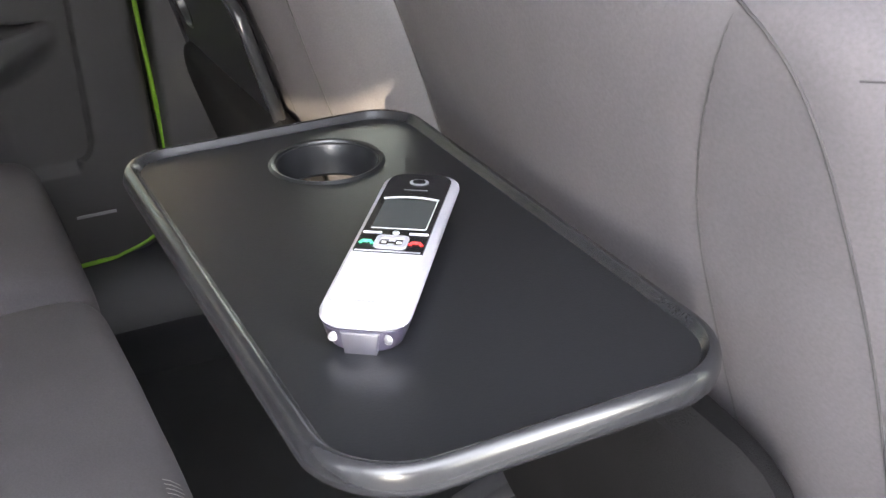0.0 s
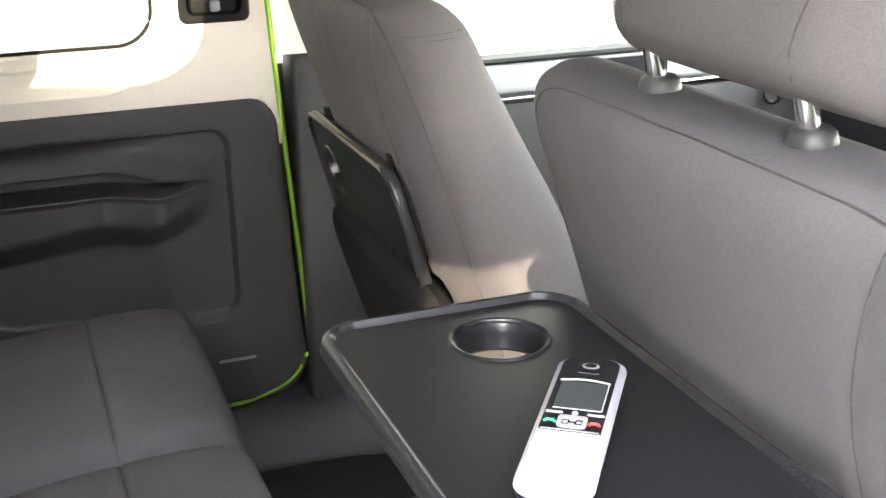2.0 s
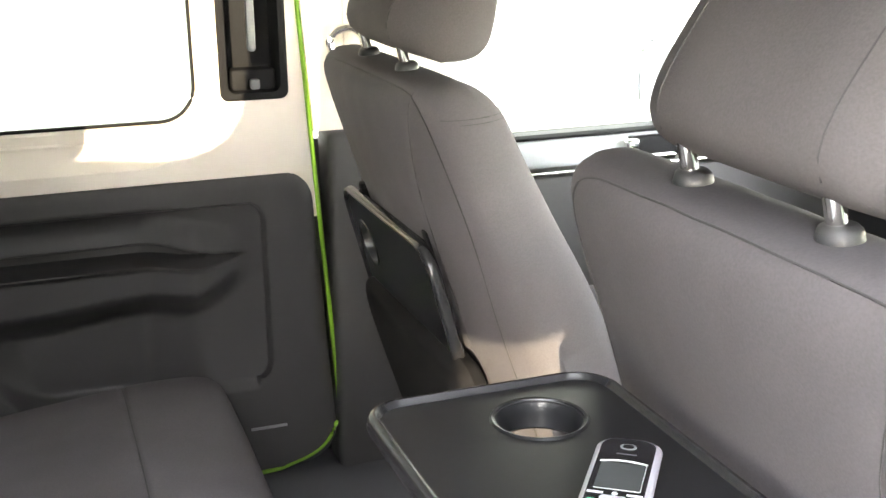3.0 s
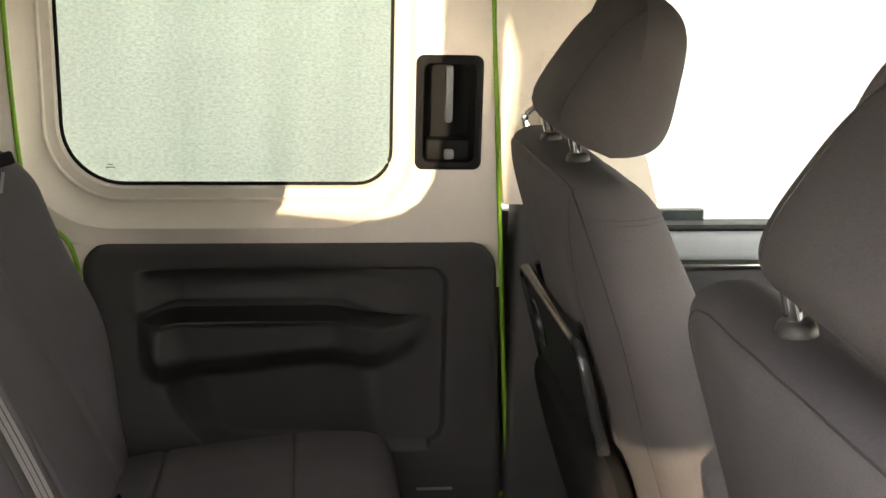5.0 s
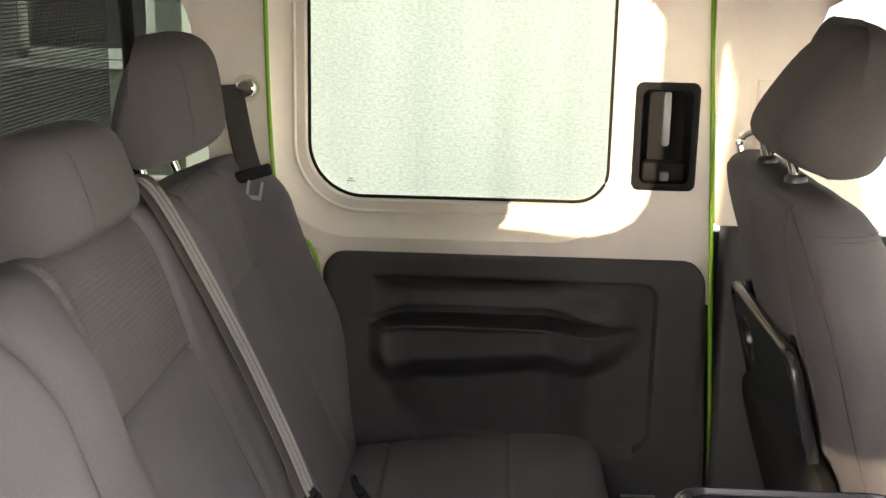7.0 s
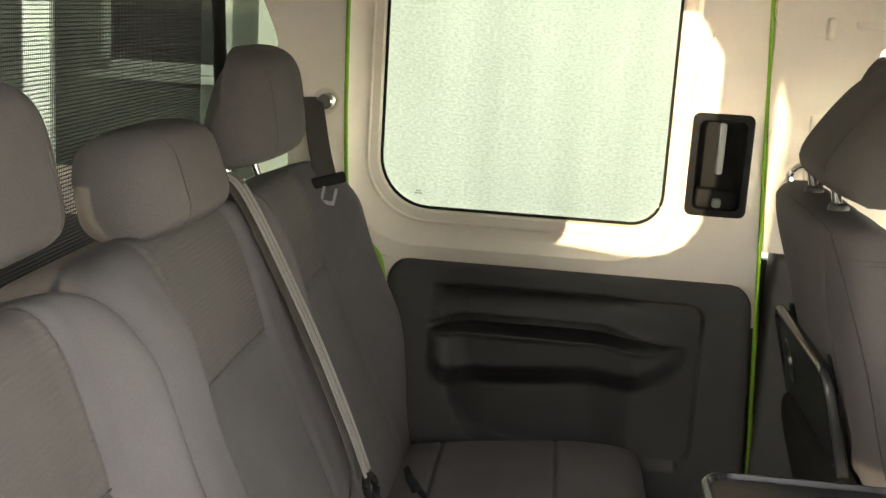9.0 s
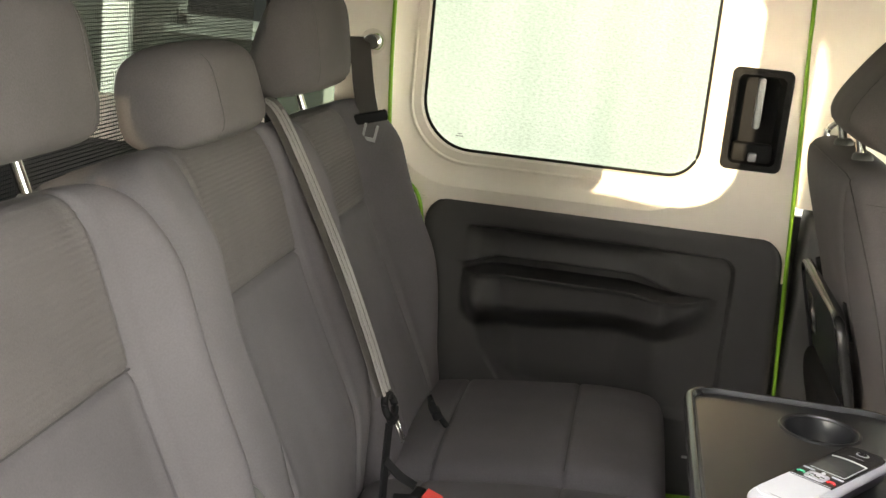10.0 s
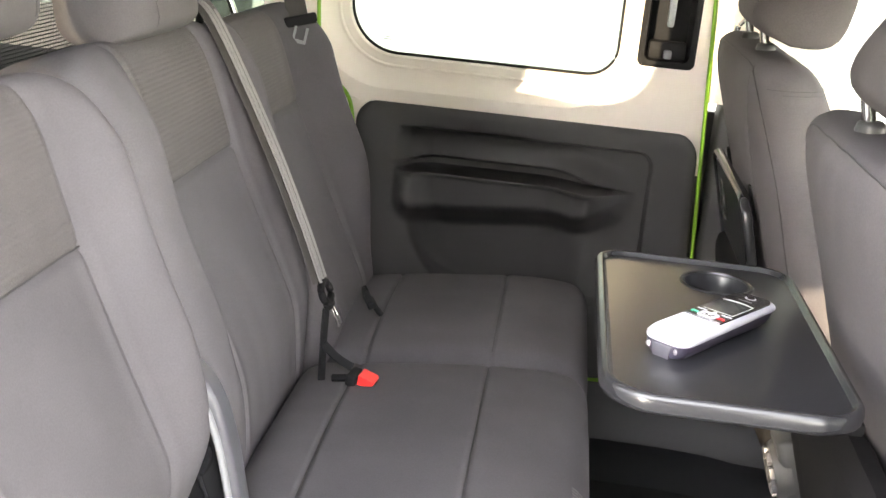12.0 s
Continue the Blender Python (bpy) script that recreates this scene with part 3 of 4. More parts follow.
# unseen wall added to block sun and low sky; its gaps shape sun patches
shade_wall = thing("shade_wall", "unseen wall added to shade the van, cut for sun patches", "wall", kind="structure")
SHADE_TOP = 2.27


def shade_wall_plane(a, b, d):
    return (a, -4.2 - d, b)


part("shade_wall_length", plate([(-12.0, -0.5), (-2.30, -0.5), (-2.30, SHADE_TOP), (-12.0, SHADE_TOP)], [], shade_wall_plane, 0.05), RENDER, shade_wall)
part("shade_wall_length", plate([(-1.602, -0.5), (0.92, -0.5), (0.92, SHADE_TOP), (-1.773, SHADE_TOP), (-1.642, 1.605), (-1.602, 1.566), (-1.579, 1.50), (-1.592, 1.296), (-1.602, 1.22)], [[(-1.385, 0.82), (-1.236, 0.82), (-1.236, 1.088), (-1.385, 1.05)]], shade_wall_plane, 0.05), RENDER, shade_wall)

# ground, and an added glowing sheet that whites out the far windows
ground = tagged(part("ground", box(-60, 60, -60, 60, -0.60, -0.5), GROUND), "grey paved yard outside the van", "ground", kind="structure")
tagged(part("backdrop", box(-2.2, 14, 5.0, 5.05, -0.5, 7), GLOW_SHEET), "glowing sheet added to whiten the windows", "distance", kind="structure")


# house across the yard
house = thing("house", "grey rendered house with white framed windows", "house")
WINS = [(-3.6 - 1.9 * k, 0.5 + 2.4 * r) for k in range(3) for r in range(2)]
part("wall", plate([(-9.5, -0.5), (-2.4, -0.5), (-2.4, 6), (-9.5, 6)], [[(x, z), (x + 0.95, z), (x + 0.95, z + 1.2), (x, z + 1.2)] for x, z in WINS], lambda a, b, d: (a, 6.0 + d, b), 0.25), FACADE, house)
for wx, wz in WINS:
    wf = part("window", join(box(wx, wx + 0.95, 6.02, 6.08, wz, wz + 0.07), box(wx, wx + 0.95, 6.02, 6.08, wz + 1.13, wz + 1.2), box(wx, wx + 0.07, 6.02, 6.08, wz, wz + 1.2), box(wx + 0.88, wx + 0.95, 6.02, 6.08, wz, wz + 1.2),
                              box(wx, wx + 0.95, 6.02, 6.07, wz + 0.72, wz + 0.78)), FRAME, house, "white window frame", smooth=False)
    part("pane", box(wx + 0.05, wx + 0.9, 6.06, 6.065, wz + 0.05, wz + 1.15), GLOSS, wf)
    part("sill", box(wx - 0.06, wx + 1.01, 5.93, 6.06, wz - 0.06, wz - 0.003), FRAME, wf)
part("corner_strip", box(-4.12, -3.92, 5.9, 6.0, -0.5, 6.0, 0.01), PALE, house, "white painted corner strip")

# luggage net behind the bench
net = thing("luggage_net", "black luggage net hung behind the rear bench", "net")
strands = bmesh.new()
NP = 0.0050
for k in range(int(1.36 / NP)):
    y = -1.40 + k * NP
    bmesh.ops.create_cube(strands, size=1, matrix=Matrix.Translation((-0.95, y, 0.995)) @ Matrix.Diagonal((0.0006, 0.0011, 0.63, 1)))
for k in range(int(0.63 / NP)):
    bmesh.ops.create_cube(strands, size=1, matrix=Matrix.Translation((-0.9512, -0.72, 0.68 + k * NP)) @ Matrix.Diagonal((0.0006, 1.36, 0.0014, 1)))
tagged(part("mesh", strands, NETM, net, smooth=False), kind="stuff")
part("edge_tube", tube([(-0.905, -0.035, 0.66), (-0.94, -0.035, ROOF)], 0.011, 10), RUBBER, net, "black net edge tube")
part("hem", box(-0.956, -0.944, -1.40, -0.03, 0.66, 0.69, 0.003), RUBBER, net, "black net hem")


# ---------------------------------------------------------------- seats
def ring_mount():
    return lathe([(0.0, 0.004), (0.007, 0.005), (0.0095, 0.0045), (0.0125, 0.002), (0.014, -0.004), (0.013, -0.008), (0, -0.008)], 24)


def headrest(owner, w, h, d, b, c, gap, tilt=0.0, spacing=0.15, push=0.0, over=0.0, taper=0.05, root=(0.0, 0.0), slide=0.0):
    """Head rest with posts and collars over a seat back; b: height of the seat top along the back; root, slide: shift of posts and collars."""
    pil = Pillow(w, h, d, 0.58, 0.95, 0.10, 5.0, 2.2, lambda p, q: 0.012 * (1 - (p / w * 2) ** 2) - 0.10 * d * (q / h + 0.5), lambda p, q: taper * d * (q / h + 0.5) ** 1.3)
    m = Matrix.Translation((over, b + gap, c)) @ pose(0, 0, 0, tilt) @ pose(0, h / 2, push)
    hr = part("headrest", place(pil.mesh(34, 34), m), FABRIC_HEAD, owner, "padded fabric headrest")
    for s in (-1, 1):
        px, pb, pc = s * spacing / 2 + over + slide, b + root[0], c + root[1]
        part("post", tube([(px, pb - 0.03, pc), (px, b + gap + 0.045, pc + 0.006)], 0.0062, 14), CHROME, hr, "chrome headrest post")
        part("collar", place(ring_mount(), Matrix.Translation((px, pb + 0.001, pc + 0.004)) @ pose(0, 0, 0, -74)), PLASTIC, hr, "dark grey plastic collar")
        for side in (1, -1):
            part("seam", place(tube([pil.on(s * w * 0.31, y * h / 2, side, 0.0002) for y in [k / 12 * 1.7 - 0.85 for k in range(13)]], 0.0006, 6), m), SEAM, hr)
    return hr


def front_seat(y, label, bracket=False):
    s = thing("front_seat", label, "seat", seat_pose(0.192, y, 0.34, 17.5), "front seats")
    H = 0.566

    def back_shape(a, b):
        d = 0.030 * (abs(a) / 0.24) ** 2.2
        if a < 0:
            d -= groove(a + inner_seam(b), 0.004, 0.002)
        return d

    def front_shape(a, b):
        return -0.008 - 0.022 * smooth(0.02, 0.26, b) + 0.014 * smooth(0.13, 0.20, abs(a)) * (1 - smooth(-0.05, 0.12, b))

    def inner_seam(b):
        return 0.133 + 0.045 * smooth(0.10, 0.30, b) ** 2

    pil = Pillow(0.492, H, 0.136, 0.25, 0.22, 0.12, 22, 3.4, front_shape, back_shape, 0.0, 16, 0.13, 0.30)
    up = pose(0, H / 2, 0.0)
    part("backrest", place(pil.mesh(100, 100), up), FABRIC, s, "dark grey fabric backrest")
    part("seam", place(pil.seam([(-inner_seam(-0.25 + 0.52 * k / 40), -0.25 + 0.52 * k / 40) for k in range(41)], -1, 0.0007), up), SEAM, s, "dark stitched seam")
    half = [(0.0, 0.2765), (0.10, 0.2745), (0.165, 0.269), (0.194, 0.255), (0.210, 0.230), (0.217, 0.19), (0.221, 0.12), (0.223, 0.05), (0.226, -0.1), (0.228, -0.24)]
    rim = [(-p, q) for p, q in half[:0:-1]] + half
    part("piping", place(pil.seam([(p.x, p.y) for p in curve_through(rim, 8)], -1, 0.0009), up), SEAM, s, "dark piping round the back panel")
    for sg in (-1, 1):
        side_line = [pil.at(sg * u, 0.86, -1) for u in (0.93, 0.96, 0.98, 0.993, 1.0)] + [pil.at(sg * u, 0.86, 1) for u in (0.993, 0.98, 0.95, 0.9, 0.8)]
        for off in (0.0, 0.006):
            part("side_seam", place(tube([q + Vector((0, off, 0)) for q in side_line], 0.0005, 6), up), SEAM, s, "double-stitched side seam")
    headrest(s, 0.27, 0.185, 0.14, H - 0.002, 0.0, 0.017, 30, push=0.016, taper=0.5, root=(0.008, -0.014))
    part("cushion", place(Pillow(0.48, 0.50, 0.16, 0.3, 0.3).mesh(24, 24), pose(0, 0.0, 0.27, -80)), FABRIC, s)
    part("base", box(-0.21, 0.21, -0.345, -0.08, 0.02, 0.42, 0.02), PLASTIC, s, "black seat base")
    part("recline_knob", place(lathe([(0, 0.022), (0.022, 0.022), (0.030, 0.016), (0.032, 0.0), (0.032, -0.01)], 24), Matrix.Translation((-0.235, 0.05, -0.045)) @ pose(0, 0, 0, 0, -90)), PLASTIC, s, "round black recline knob")
    part("release_rod", tube([(-0.225, -0.03, -0.05), (-0.225, -0.10, -0.06), (-0.21, -0.18, -0.04), (-0.2, -0.26, 0.0)], 0.009, 10), RUBBER, s, "dark metal release rod")
    part("rail", box(-0.225, -0.19, -0.355, -0.325, -0.08, 0.46, 0.004), HINGE_GREY, s, "steel seat rail")
    if bracket:
        gear = part("hinge_bracket", join(box(0.17, 0.225, 0.15, 0.235, -0.122, -0.05, 0.008, 3), place(lathe([(0, 0.012), (0.012, 0.012), (0.016, 0.006), (0.030, 0.006), (0.034, 0.0), (0.034, -0.012)], 30), Matrix.Translation((0.20, 0.19, -0.122)) @ pose(0, 0, 0, 180))), PLASTIC, s, "black table hinge mechanism")
        for k in range(9):
            an = k * math.tau / 9
            part("tooth", place(box(-0.004, 0.004, -0.006, 0.006, -0.003, 0.003, 0.001), Matrix.Translation((0.20 + 0.023 * math.cos(an), 0.19 + 0.023 * math.sin(an), -0.130)) @ pose(0, 0, 0, 0, 0, math.degrees(an))), HINGE_GREY, gear)
    tall = 0.35 if bracket else 0.25
    part("pocket", place(Pillow(0.40, tall, 0.05, 0.12, 0.2).mesh(24, 24), pose(0, tall / 2, -0.085)), POCKET, s, "black elastic seat-back pocket")
    return s


front_seat(-0.35, "dark grey fabric front seat with folded table")
front_seat(-1.105, "dark grey fabric front seat with lowered table", True)


def rear_back(y, w, ins, label, head, H, mid=0.0, wing=(0.04, 0.04), tuck=0.0):
    """One back of the rear bench; ins: half width of its centre panel, mid: its offset; wing: how far the two bolsters stand out, tuck: how far the foot draws back."""
    LEAN = 24.5
    cross = 0.385 - H / 2
    m = seat_pose(-0.545, y, 0.335, LEAN)
    s = thing("rear_seat", label, "seat", m, "rear bench seats")

    def front_shape(a, b):
        up_b = b + H / 2
        q = a - mid
        out = abs(q) - ins
        rise = smooth(0.02, 0.27, up_b) * (1 - 0.65 * smooth(0.44, 0.57, up_b))
        d = 0.004 + 0.014 * smooth(0.34, 0.52, up_b)
        d += (wing[1] if q > 0 else wing[0]) * rise * smooth(-0.004, 0.075, out)
        d -= 0.004 * (1 - smooth(-0.03, 0.0, out))
        d += groove(out, 0.006, 0.007)
        if out < 0:
            d += groove(b - cross, 0.0045, 0.006)
        return d - tuck * (1 - smooth(0.0, 0.16, up_b))

    pil = Pillow(w, H, 0.15, 0.26, 0.2, 0.1, 14, 3.2, front_shape, None, 0.0, 13)
    up = pose(0, H / 2, -0.075)
    part("backrest", place(pil.mesh(120, 120, lambda side, a, b: 1 if side > 0 and abs(a - mid) < ins and b > cross else 0), up), (FABRIC, FABRIC_RIB), s, "grey fabric backrest with ribbed upper panel")
    for ln in (line(mid - ins, cross, mid + ins, cross),):
        part("seam", place(pil.seam(ln, 1, 0.0011), up), SEAM, s, "dark stitched seam")
    if head == "big":
        headrest(s, 0.33, 0.162, 0.125, H - 0.006, -0.06, 0.044, 16, 0.14, 0.012, 0.113)
    elif head == "low":
        headrest(s, 0.228, 0.120, 0.13, H - 0.01, -0.06, 0.005, 12, 0.13, 0.04, 0.037)
    else:
        headrest(s, 0.29, 0.17, 0.125, H - 0.006, -0.06, 0.049, 20, 0.145, 0.035, 0.037, 0.45, slide=0.024)
    return s


rear_back(-0.250, 0.43, 0.105, "dark grey rear seat back beside the door", "high", 0.554, -0.005, (0.03, 0.062))
rear_back(-0.70, 0.48, 0.135, "dark grey middle rear seat back with low headrest", "low", 0.572, 0.03, (0.036, 0.036), 0.036)
rear_back(-1.18, 0.45, 0.14, "dark grey rear seat back beside the open doorway", "big", 0.565, 0.0, (0.04, 0.05), 0.075)


def cushion(y0, y1, label, stitched=False):
    w = y1 - y0
    s = thing("seat_cushion", label, "seat cushion", Matrix.Translation((-0.3825, (y0 + y1) / 2, 0.0)) @ Matrix(((0, 1, 0), (1, 0, 0), (0, 0, -1))).to_4x4(), "rear bench cushions")

    def top(a, b):
        d = -groove(b - 0.066, 0.003, 0.004) - groove(b + 0.124, 0.003, 0.005)
        d -= 0.006 * math.cos(a / w * math.pi) ** 2
        d += 0.036 * (1 - smooth(-0.26, 0.12, b))
        return d

    pil = Pillow(w, 0.435, 0.17, 0.10, 0.16, 1.0, 11, 2.8, None, top)
    part("pad", place(pil.mesh(60, 170), pose(0, 0, -0.315)), FABRIC, s, "grey fabric seat pad")
    for b in (0.066, -0.124):
        part("seam", place(pil.seam(line(-w * 0.44, b, w * 0.44, b), -1), pose(0, 0, -0.315)), SEAM, s, "dark stitched seam")
    part("base", box(-w / 2 + 0.03, w / 2 - 0.03, -0.19, 0.17, -0.24, -0.0, 0.02), PLASTIC, s, "black seat base")
    if stitched:
        for k in range(16):
            a = -0.225 + 0.0060 * k
            part("stitch", place(tube([pil.on(a, 0.203, -1, 0.0004), pil.on(a + 0.0012, 0.196, -1, 0.0006), pil.on(a + 0.002, 0.190, -1, 0.0004)], 0.0004, 5), pose(0, 0, -0.315)), STRIPE, s, "pale stitch")
    return s


cushion(-0.455, -0.035, "grey fabric bench cushion beside the door")
cushion(-0.955, -0.46, "grey fabric middle bench cushion", True)
cushion(-1.44, -1.0, "grey fabric single cushion beside the open doorway")


# ---------------------------------------------------------------- fold-down tables
def tray(name, m, label):
    """Tray table lying in its own x (towards the seat) and y (across); top at z = 0."""
    t = thing(name, label, "tray table", m, "tray tables")
    W, L = 0.189, 0.356

    def ring(g, z, r):
        return [(a - 0.0035 * (1 - (2 * b / L) ** 2) * max(0.0, -2 * a / W), b, z) for a, b in round_rect(-W / 2 + 1.2 * g, W / 2 - g, -L / 2 + g, L / 2 - g, (r + 0.008, r + 0.008, r, r - 0.006), 10)]

    rim = [(g, z, 0.034 - g) for g, z in ((0.016, -0.0175), (0.0065, -0.0172), (0.0026, -0.0160), (0.0008, -0.0135), (0.0002, -0.0100), (0.0006, -0.0060), (0.0016, -0.0034), (0.0031, -0.0018), (0.0046, -0.0012), (0.0059, -0.0016), (0.0070, -0.0032), (0.0080, -0.0050), (0.0090, -0.0062))]
    part("rim", rings_loft([ring(*r) for r in rim]), RIM, t, "rounded raised black rim")
    hole = [(0.017 + 0.030 * math.cos(k * math.tau / 40), L / 2 - 0.062 + 0.030 * math.sin(k * math.tau / 40)) for k in range(40)]
    part("top_panel", plate([(a, b) for a, b, _ in ring(0.0089, 0, 0.0251)], [hole], lambda a, b, d: (a, b, -0.006 - d), 0.010), SMOOTH, t, "satin black table top")
    part("cup_ring", place(lathe([(0.0345, -0.0005), (0.033, 0.0012), (0.0312, 0.0006), (0.0295, -0.003), (0.0285, -0.02), (0.03, -0.022)], 40), pose(0.017, L / 2 - 0.062, -0.0055)), SMOOTH, t, "raised cup holder ring")
    part("underside", plate([(a, b) for a, b, _ in ring(0.0155, 0, 0.021)], [hole], lambda a, b, d: (a, b, -0.0140 - d), 0.004), PLASTIC, t)
    for s in (-1, 1):
        part("hinge_arm", box(W / 2 - 0.05, W / 2 + 0.004, s * 0.13 - 0.008, s * 0.13 + 0.008, -0.030, -0.0195, 0.003), RUBBER, t, "black hinge arm")
    return t


table = tray("tray_table", pose(-0.1145, -1.139, 0.727), "lowered black plastic tray table with cup holder")
folded = tray("tray_table", seat_pose(0.018, -0.335, 0.597, 15) @ Matrix(((0, 1, 0), (1, 0, 0), (0, 0, -1))).to_4x4(), "folded black tray table against a seat back")


# ---------------------------------------------------------------- phone
def phone(m):
    """Cordless handset lying on its back; x towards its ear end."""
    p = thing("cordless_phone", "silver and white cordless phone lying on the table", "phone", m)
    L, W = 0.152, 0.041

    def ring(g, z, cut=0.0, ear=0.0, sag=0.0):
        """A rounded outline; the sides draw in a little at the waist, and the ear end rises by ear."""
        out = []
        for a, b in round_rect(-L / 2 + g + cut, L / 2 - g, -W / 2 + g, W / 2 - g, (0.012, 0.013, 0.013, 0.012), 8):
            u = a / (L / 2)
            out.append((a, b * (1 - 0.03 * (1 - u * u)), z + ear * max(0.0, u) ** 2 - sag * (1 - u * u)))
        return out

    low = part("lower_shell", rings_loft([ring(0.0085, 0.0, -0.0055), ring(0.0045, 0.0022, -0.0042, 0.003), ring(0.0022, 0.007, -0.0024, 0.004), ring(0.0008, 0.0118, -0.0008, 0.0035)], True, True), PHONE_LOW, p, "dark violet lower shell")
    part("end_cap", rings_loft([[(-L / 2 - 0.0001 - d, y, z) for y, z in ((-0.0070 + g, 0.0005 + g), (0.0070 - g, 0.0005 + g), (0.0085 - g, 0.0112 - g), (-0.0085 + g, 0.0112 - g))] for d, g in ((-0.003, 0.0), (0.0004, 0.0), (0.0009, 0.0010))], False, True), PHONE_END, low, "grey end cap with contacts")
    shell = part("shell", rings_loft([ring(0.0008, 0.0119, 0.0, 0.0035), ring(0.0, 0.0135, 0.0, 0.003), ring(0.0002, 0.0158, 0.0002, 0.0018), ring(0.0014, 0.0182, 0.0016, 0.0006), ring(0.0034, 0.0194, 0.0034), ring(0.0050, 0.0196, 0.005)], True, True), SILVER, p, "silver plastic shell")
    part("keypad", plate(round_rect(-L / 2 + 0.0060, -0.0205, -W / 2 + 0.0038, W / 2 - 0.0038, (0.0105, 0.001, 0.001, 0.0105)), [], lambda a, b, d: (a, b, 0.0197 + d), 0.0008), WHITE, p, "white keypad")
    for r in range(4):
        for q in range(3):
            part("key", plate(round_rect(-0.0625 + 0.0102 * r, -0.0625 + 0.0102 * r + 0.0088, -0.0158 + 0.0108 * q, -0.0158 + 0.0108 * q + 0.0100, 0.002, 3), [], lambda a, b, d: (a, b, 0.0204 + d), 0.00012), WHITE, p)
    face = part("face", plate(round_rect(-0.0200, L / 2 - 0.0055, -W / 2 + 0.0040, W / 2 - 0.0040, (0.0015, 0.010, 0.010, 0.0015)), [], lambda a, b, d: (a, b, 0.0195 + d), 0.0012), GLOSS, p, "gloss black face")
    part("screen", plate(round_rect(0.0050, 0.0375, -0.0130, 0.0130, 0.001, 2), [], lambda a, b, d: (a, b, 0.0204 + d), 0.0005), SCREEN, face, "grey display")
    arc = [(0.0380 + 0.0026 * (1 - (y / 0.0140) ** 2), y, 0.0208) for y in [-0.0140 + 0.0028 * k for k in range(11)]]
    part("screen_bar", tube(arc, 0.0009, 6, False, 0.5, (0, 0, 1)), GREY_SCREEN_EDGE, face, "pale curved bar over the display")
    part("screen_edge", tube([(0.0380, -0.0136, 0.0208), (0.0048, -0.0136, 0.0208), (0.0044, -0.0130, 0.0208), (0.0044, 0.0130, 0.0208)], 0.0003, 6), GREY_SCREEN_EDGE, face, "thin pale display edge")
    for s in (-1, 1):
        part("soft_key", box(-0.0015, 0.0002, s * 0.0112 - 0.0046, s * 0.0112 + 0.0046, 0.0203, 0.0213, 0.0004), SILVER, face, "silver soft key")
    part("dot", place(lathe([(0, 0.0012), (0.0014, 0.001), (0.0018, 0.0004), (0.0018, 0.0)], 12), pose(-0.0002, 0, 0.0203)), WHITE, face, "small white button")
    pad = part("rocker", plate(round_rect(-0.0168, -0.0040, -0.0078, 0.0078, 0.0028, 4), [round_rect(-0.0140, -0.0068, -0.0056, 0.0056, 0.0012, 3)], lambda a, b, d: (a, b, 0.0204 + d), 0.0011), SILVER, face, "silver rocker frame")
    for yy in (-0.0036, 0.0036):
        part("rocker_dot", box(-0.0112, -0.0096, yy - 0.0012, yy + 0.0012, 0.0204, 0.0212, 0.0003), WHITE, pad)
    for xx in (-0.0132, -0.0090):
        part("rocker_dot", box(xx, xx + 0.0013, -0.0016, 0.0016, 0.0204, 0.0212, 0.0003), WHITE, pad)
    for name, y, mat, label in (("call_mark", 0.0118, KEYGREEN, "green call mark"), ("end_mark", -0.0118, RED, "red end mark")):
        part(name, tube([(-0.0122, y - 0.0030, 0.0208), (-0.0100, y - 0.0018, 0.0208), (-0.0100, y + 0.0018, 0.0208), (-0.0122, y + 0.0030, 0.0208)], 0.0009, 6), mat, face, label)
    part("face_edge", box(-0.0198, -0.0190, -0.0155, 0.0155, 0.0204, 0.0209), SILVER, face, "thin silver line under the keys")
    part("earpiece", place(lathe([(0.0050, 0), (0.0050, 0.0006), (0.0042, 0.0008), (0.0036, 0.0004), (0.0, 0.0002)], 24), Matrix.Translation((0.0590, 0, 0.0206)) @ Matrix.Diagonal((0.7, 1, 1, 1))), GREY, face, "earpiece ring")
    part("ear_hole", place(lathe([(0.0034, 0.0), (0.0034, 0.0010), (0.0, 0.0010)], 20), Matrix.Translation((0.0590, 0, 0.0206)) @ Matrix.Diagonal((0.7, 1, 1, 1))), GLOSS, face, "dark earpiece opening")
    part("name_bar", box(0.0490, 0.0500, -0.006, 0.006, 0.0205, 0.0209), HINGE_GREY, face)
    part("mouth_slot", box(-0.0660, -0.0652, -0.0045, 0.0045, 0.0204, 0.0207), GREY, p)
    for s in (-1, 1):
        part("charge_contact", place(lathe([(0, 0.0016), (0.0018, 0.0014), (0.0027, 0.0006), (0.0032, 0.0008), (0.0036, 0.0)], 18), Matrix.Translation((-L / 2 + 0.0006, s * 0.0118, 0.0082)) @ pose(0, 0, 0, 0, 0, 22 * s) @ pose(0, 0, 0, 0, -90, 0) @ Matrix.Diagonal((0.7, 0.7, 0.7, 1))), CONTACT, low, "round metal charging contact")
    return p


phone(Matrix.Translation((-0.1175, -1.1665, 0.7202)) @ pose(0, 0, 0, 0, 0, math.degrees(math.atan2(0.118, 0.087))))


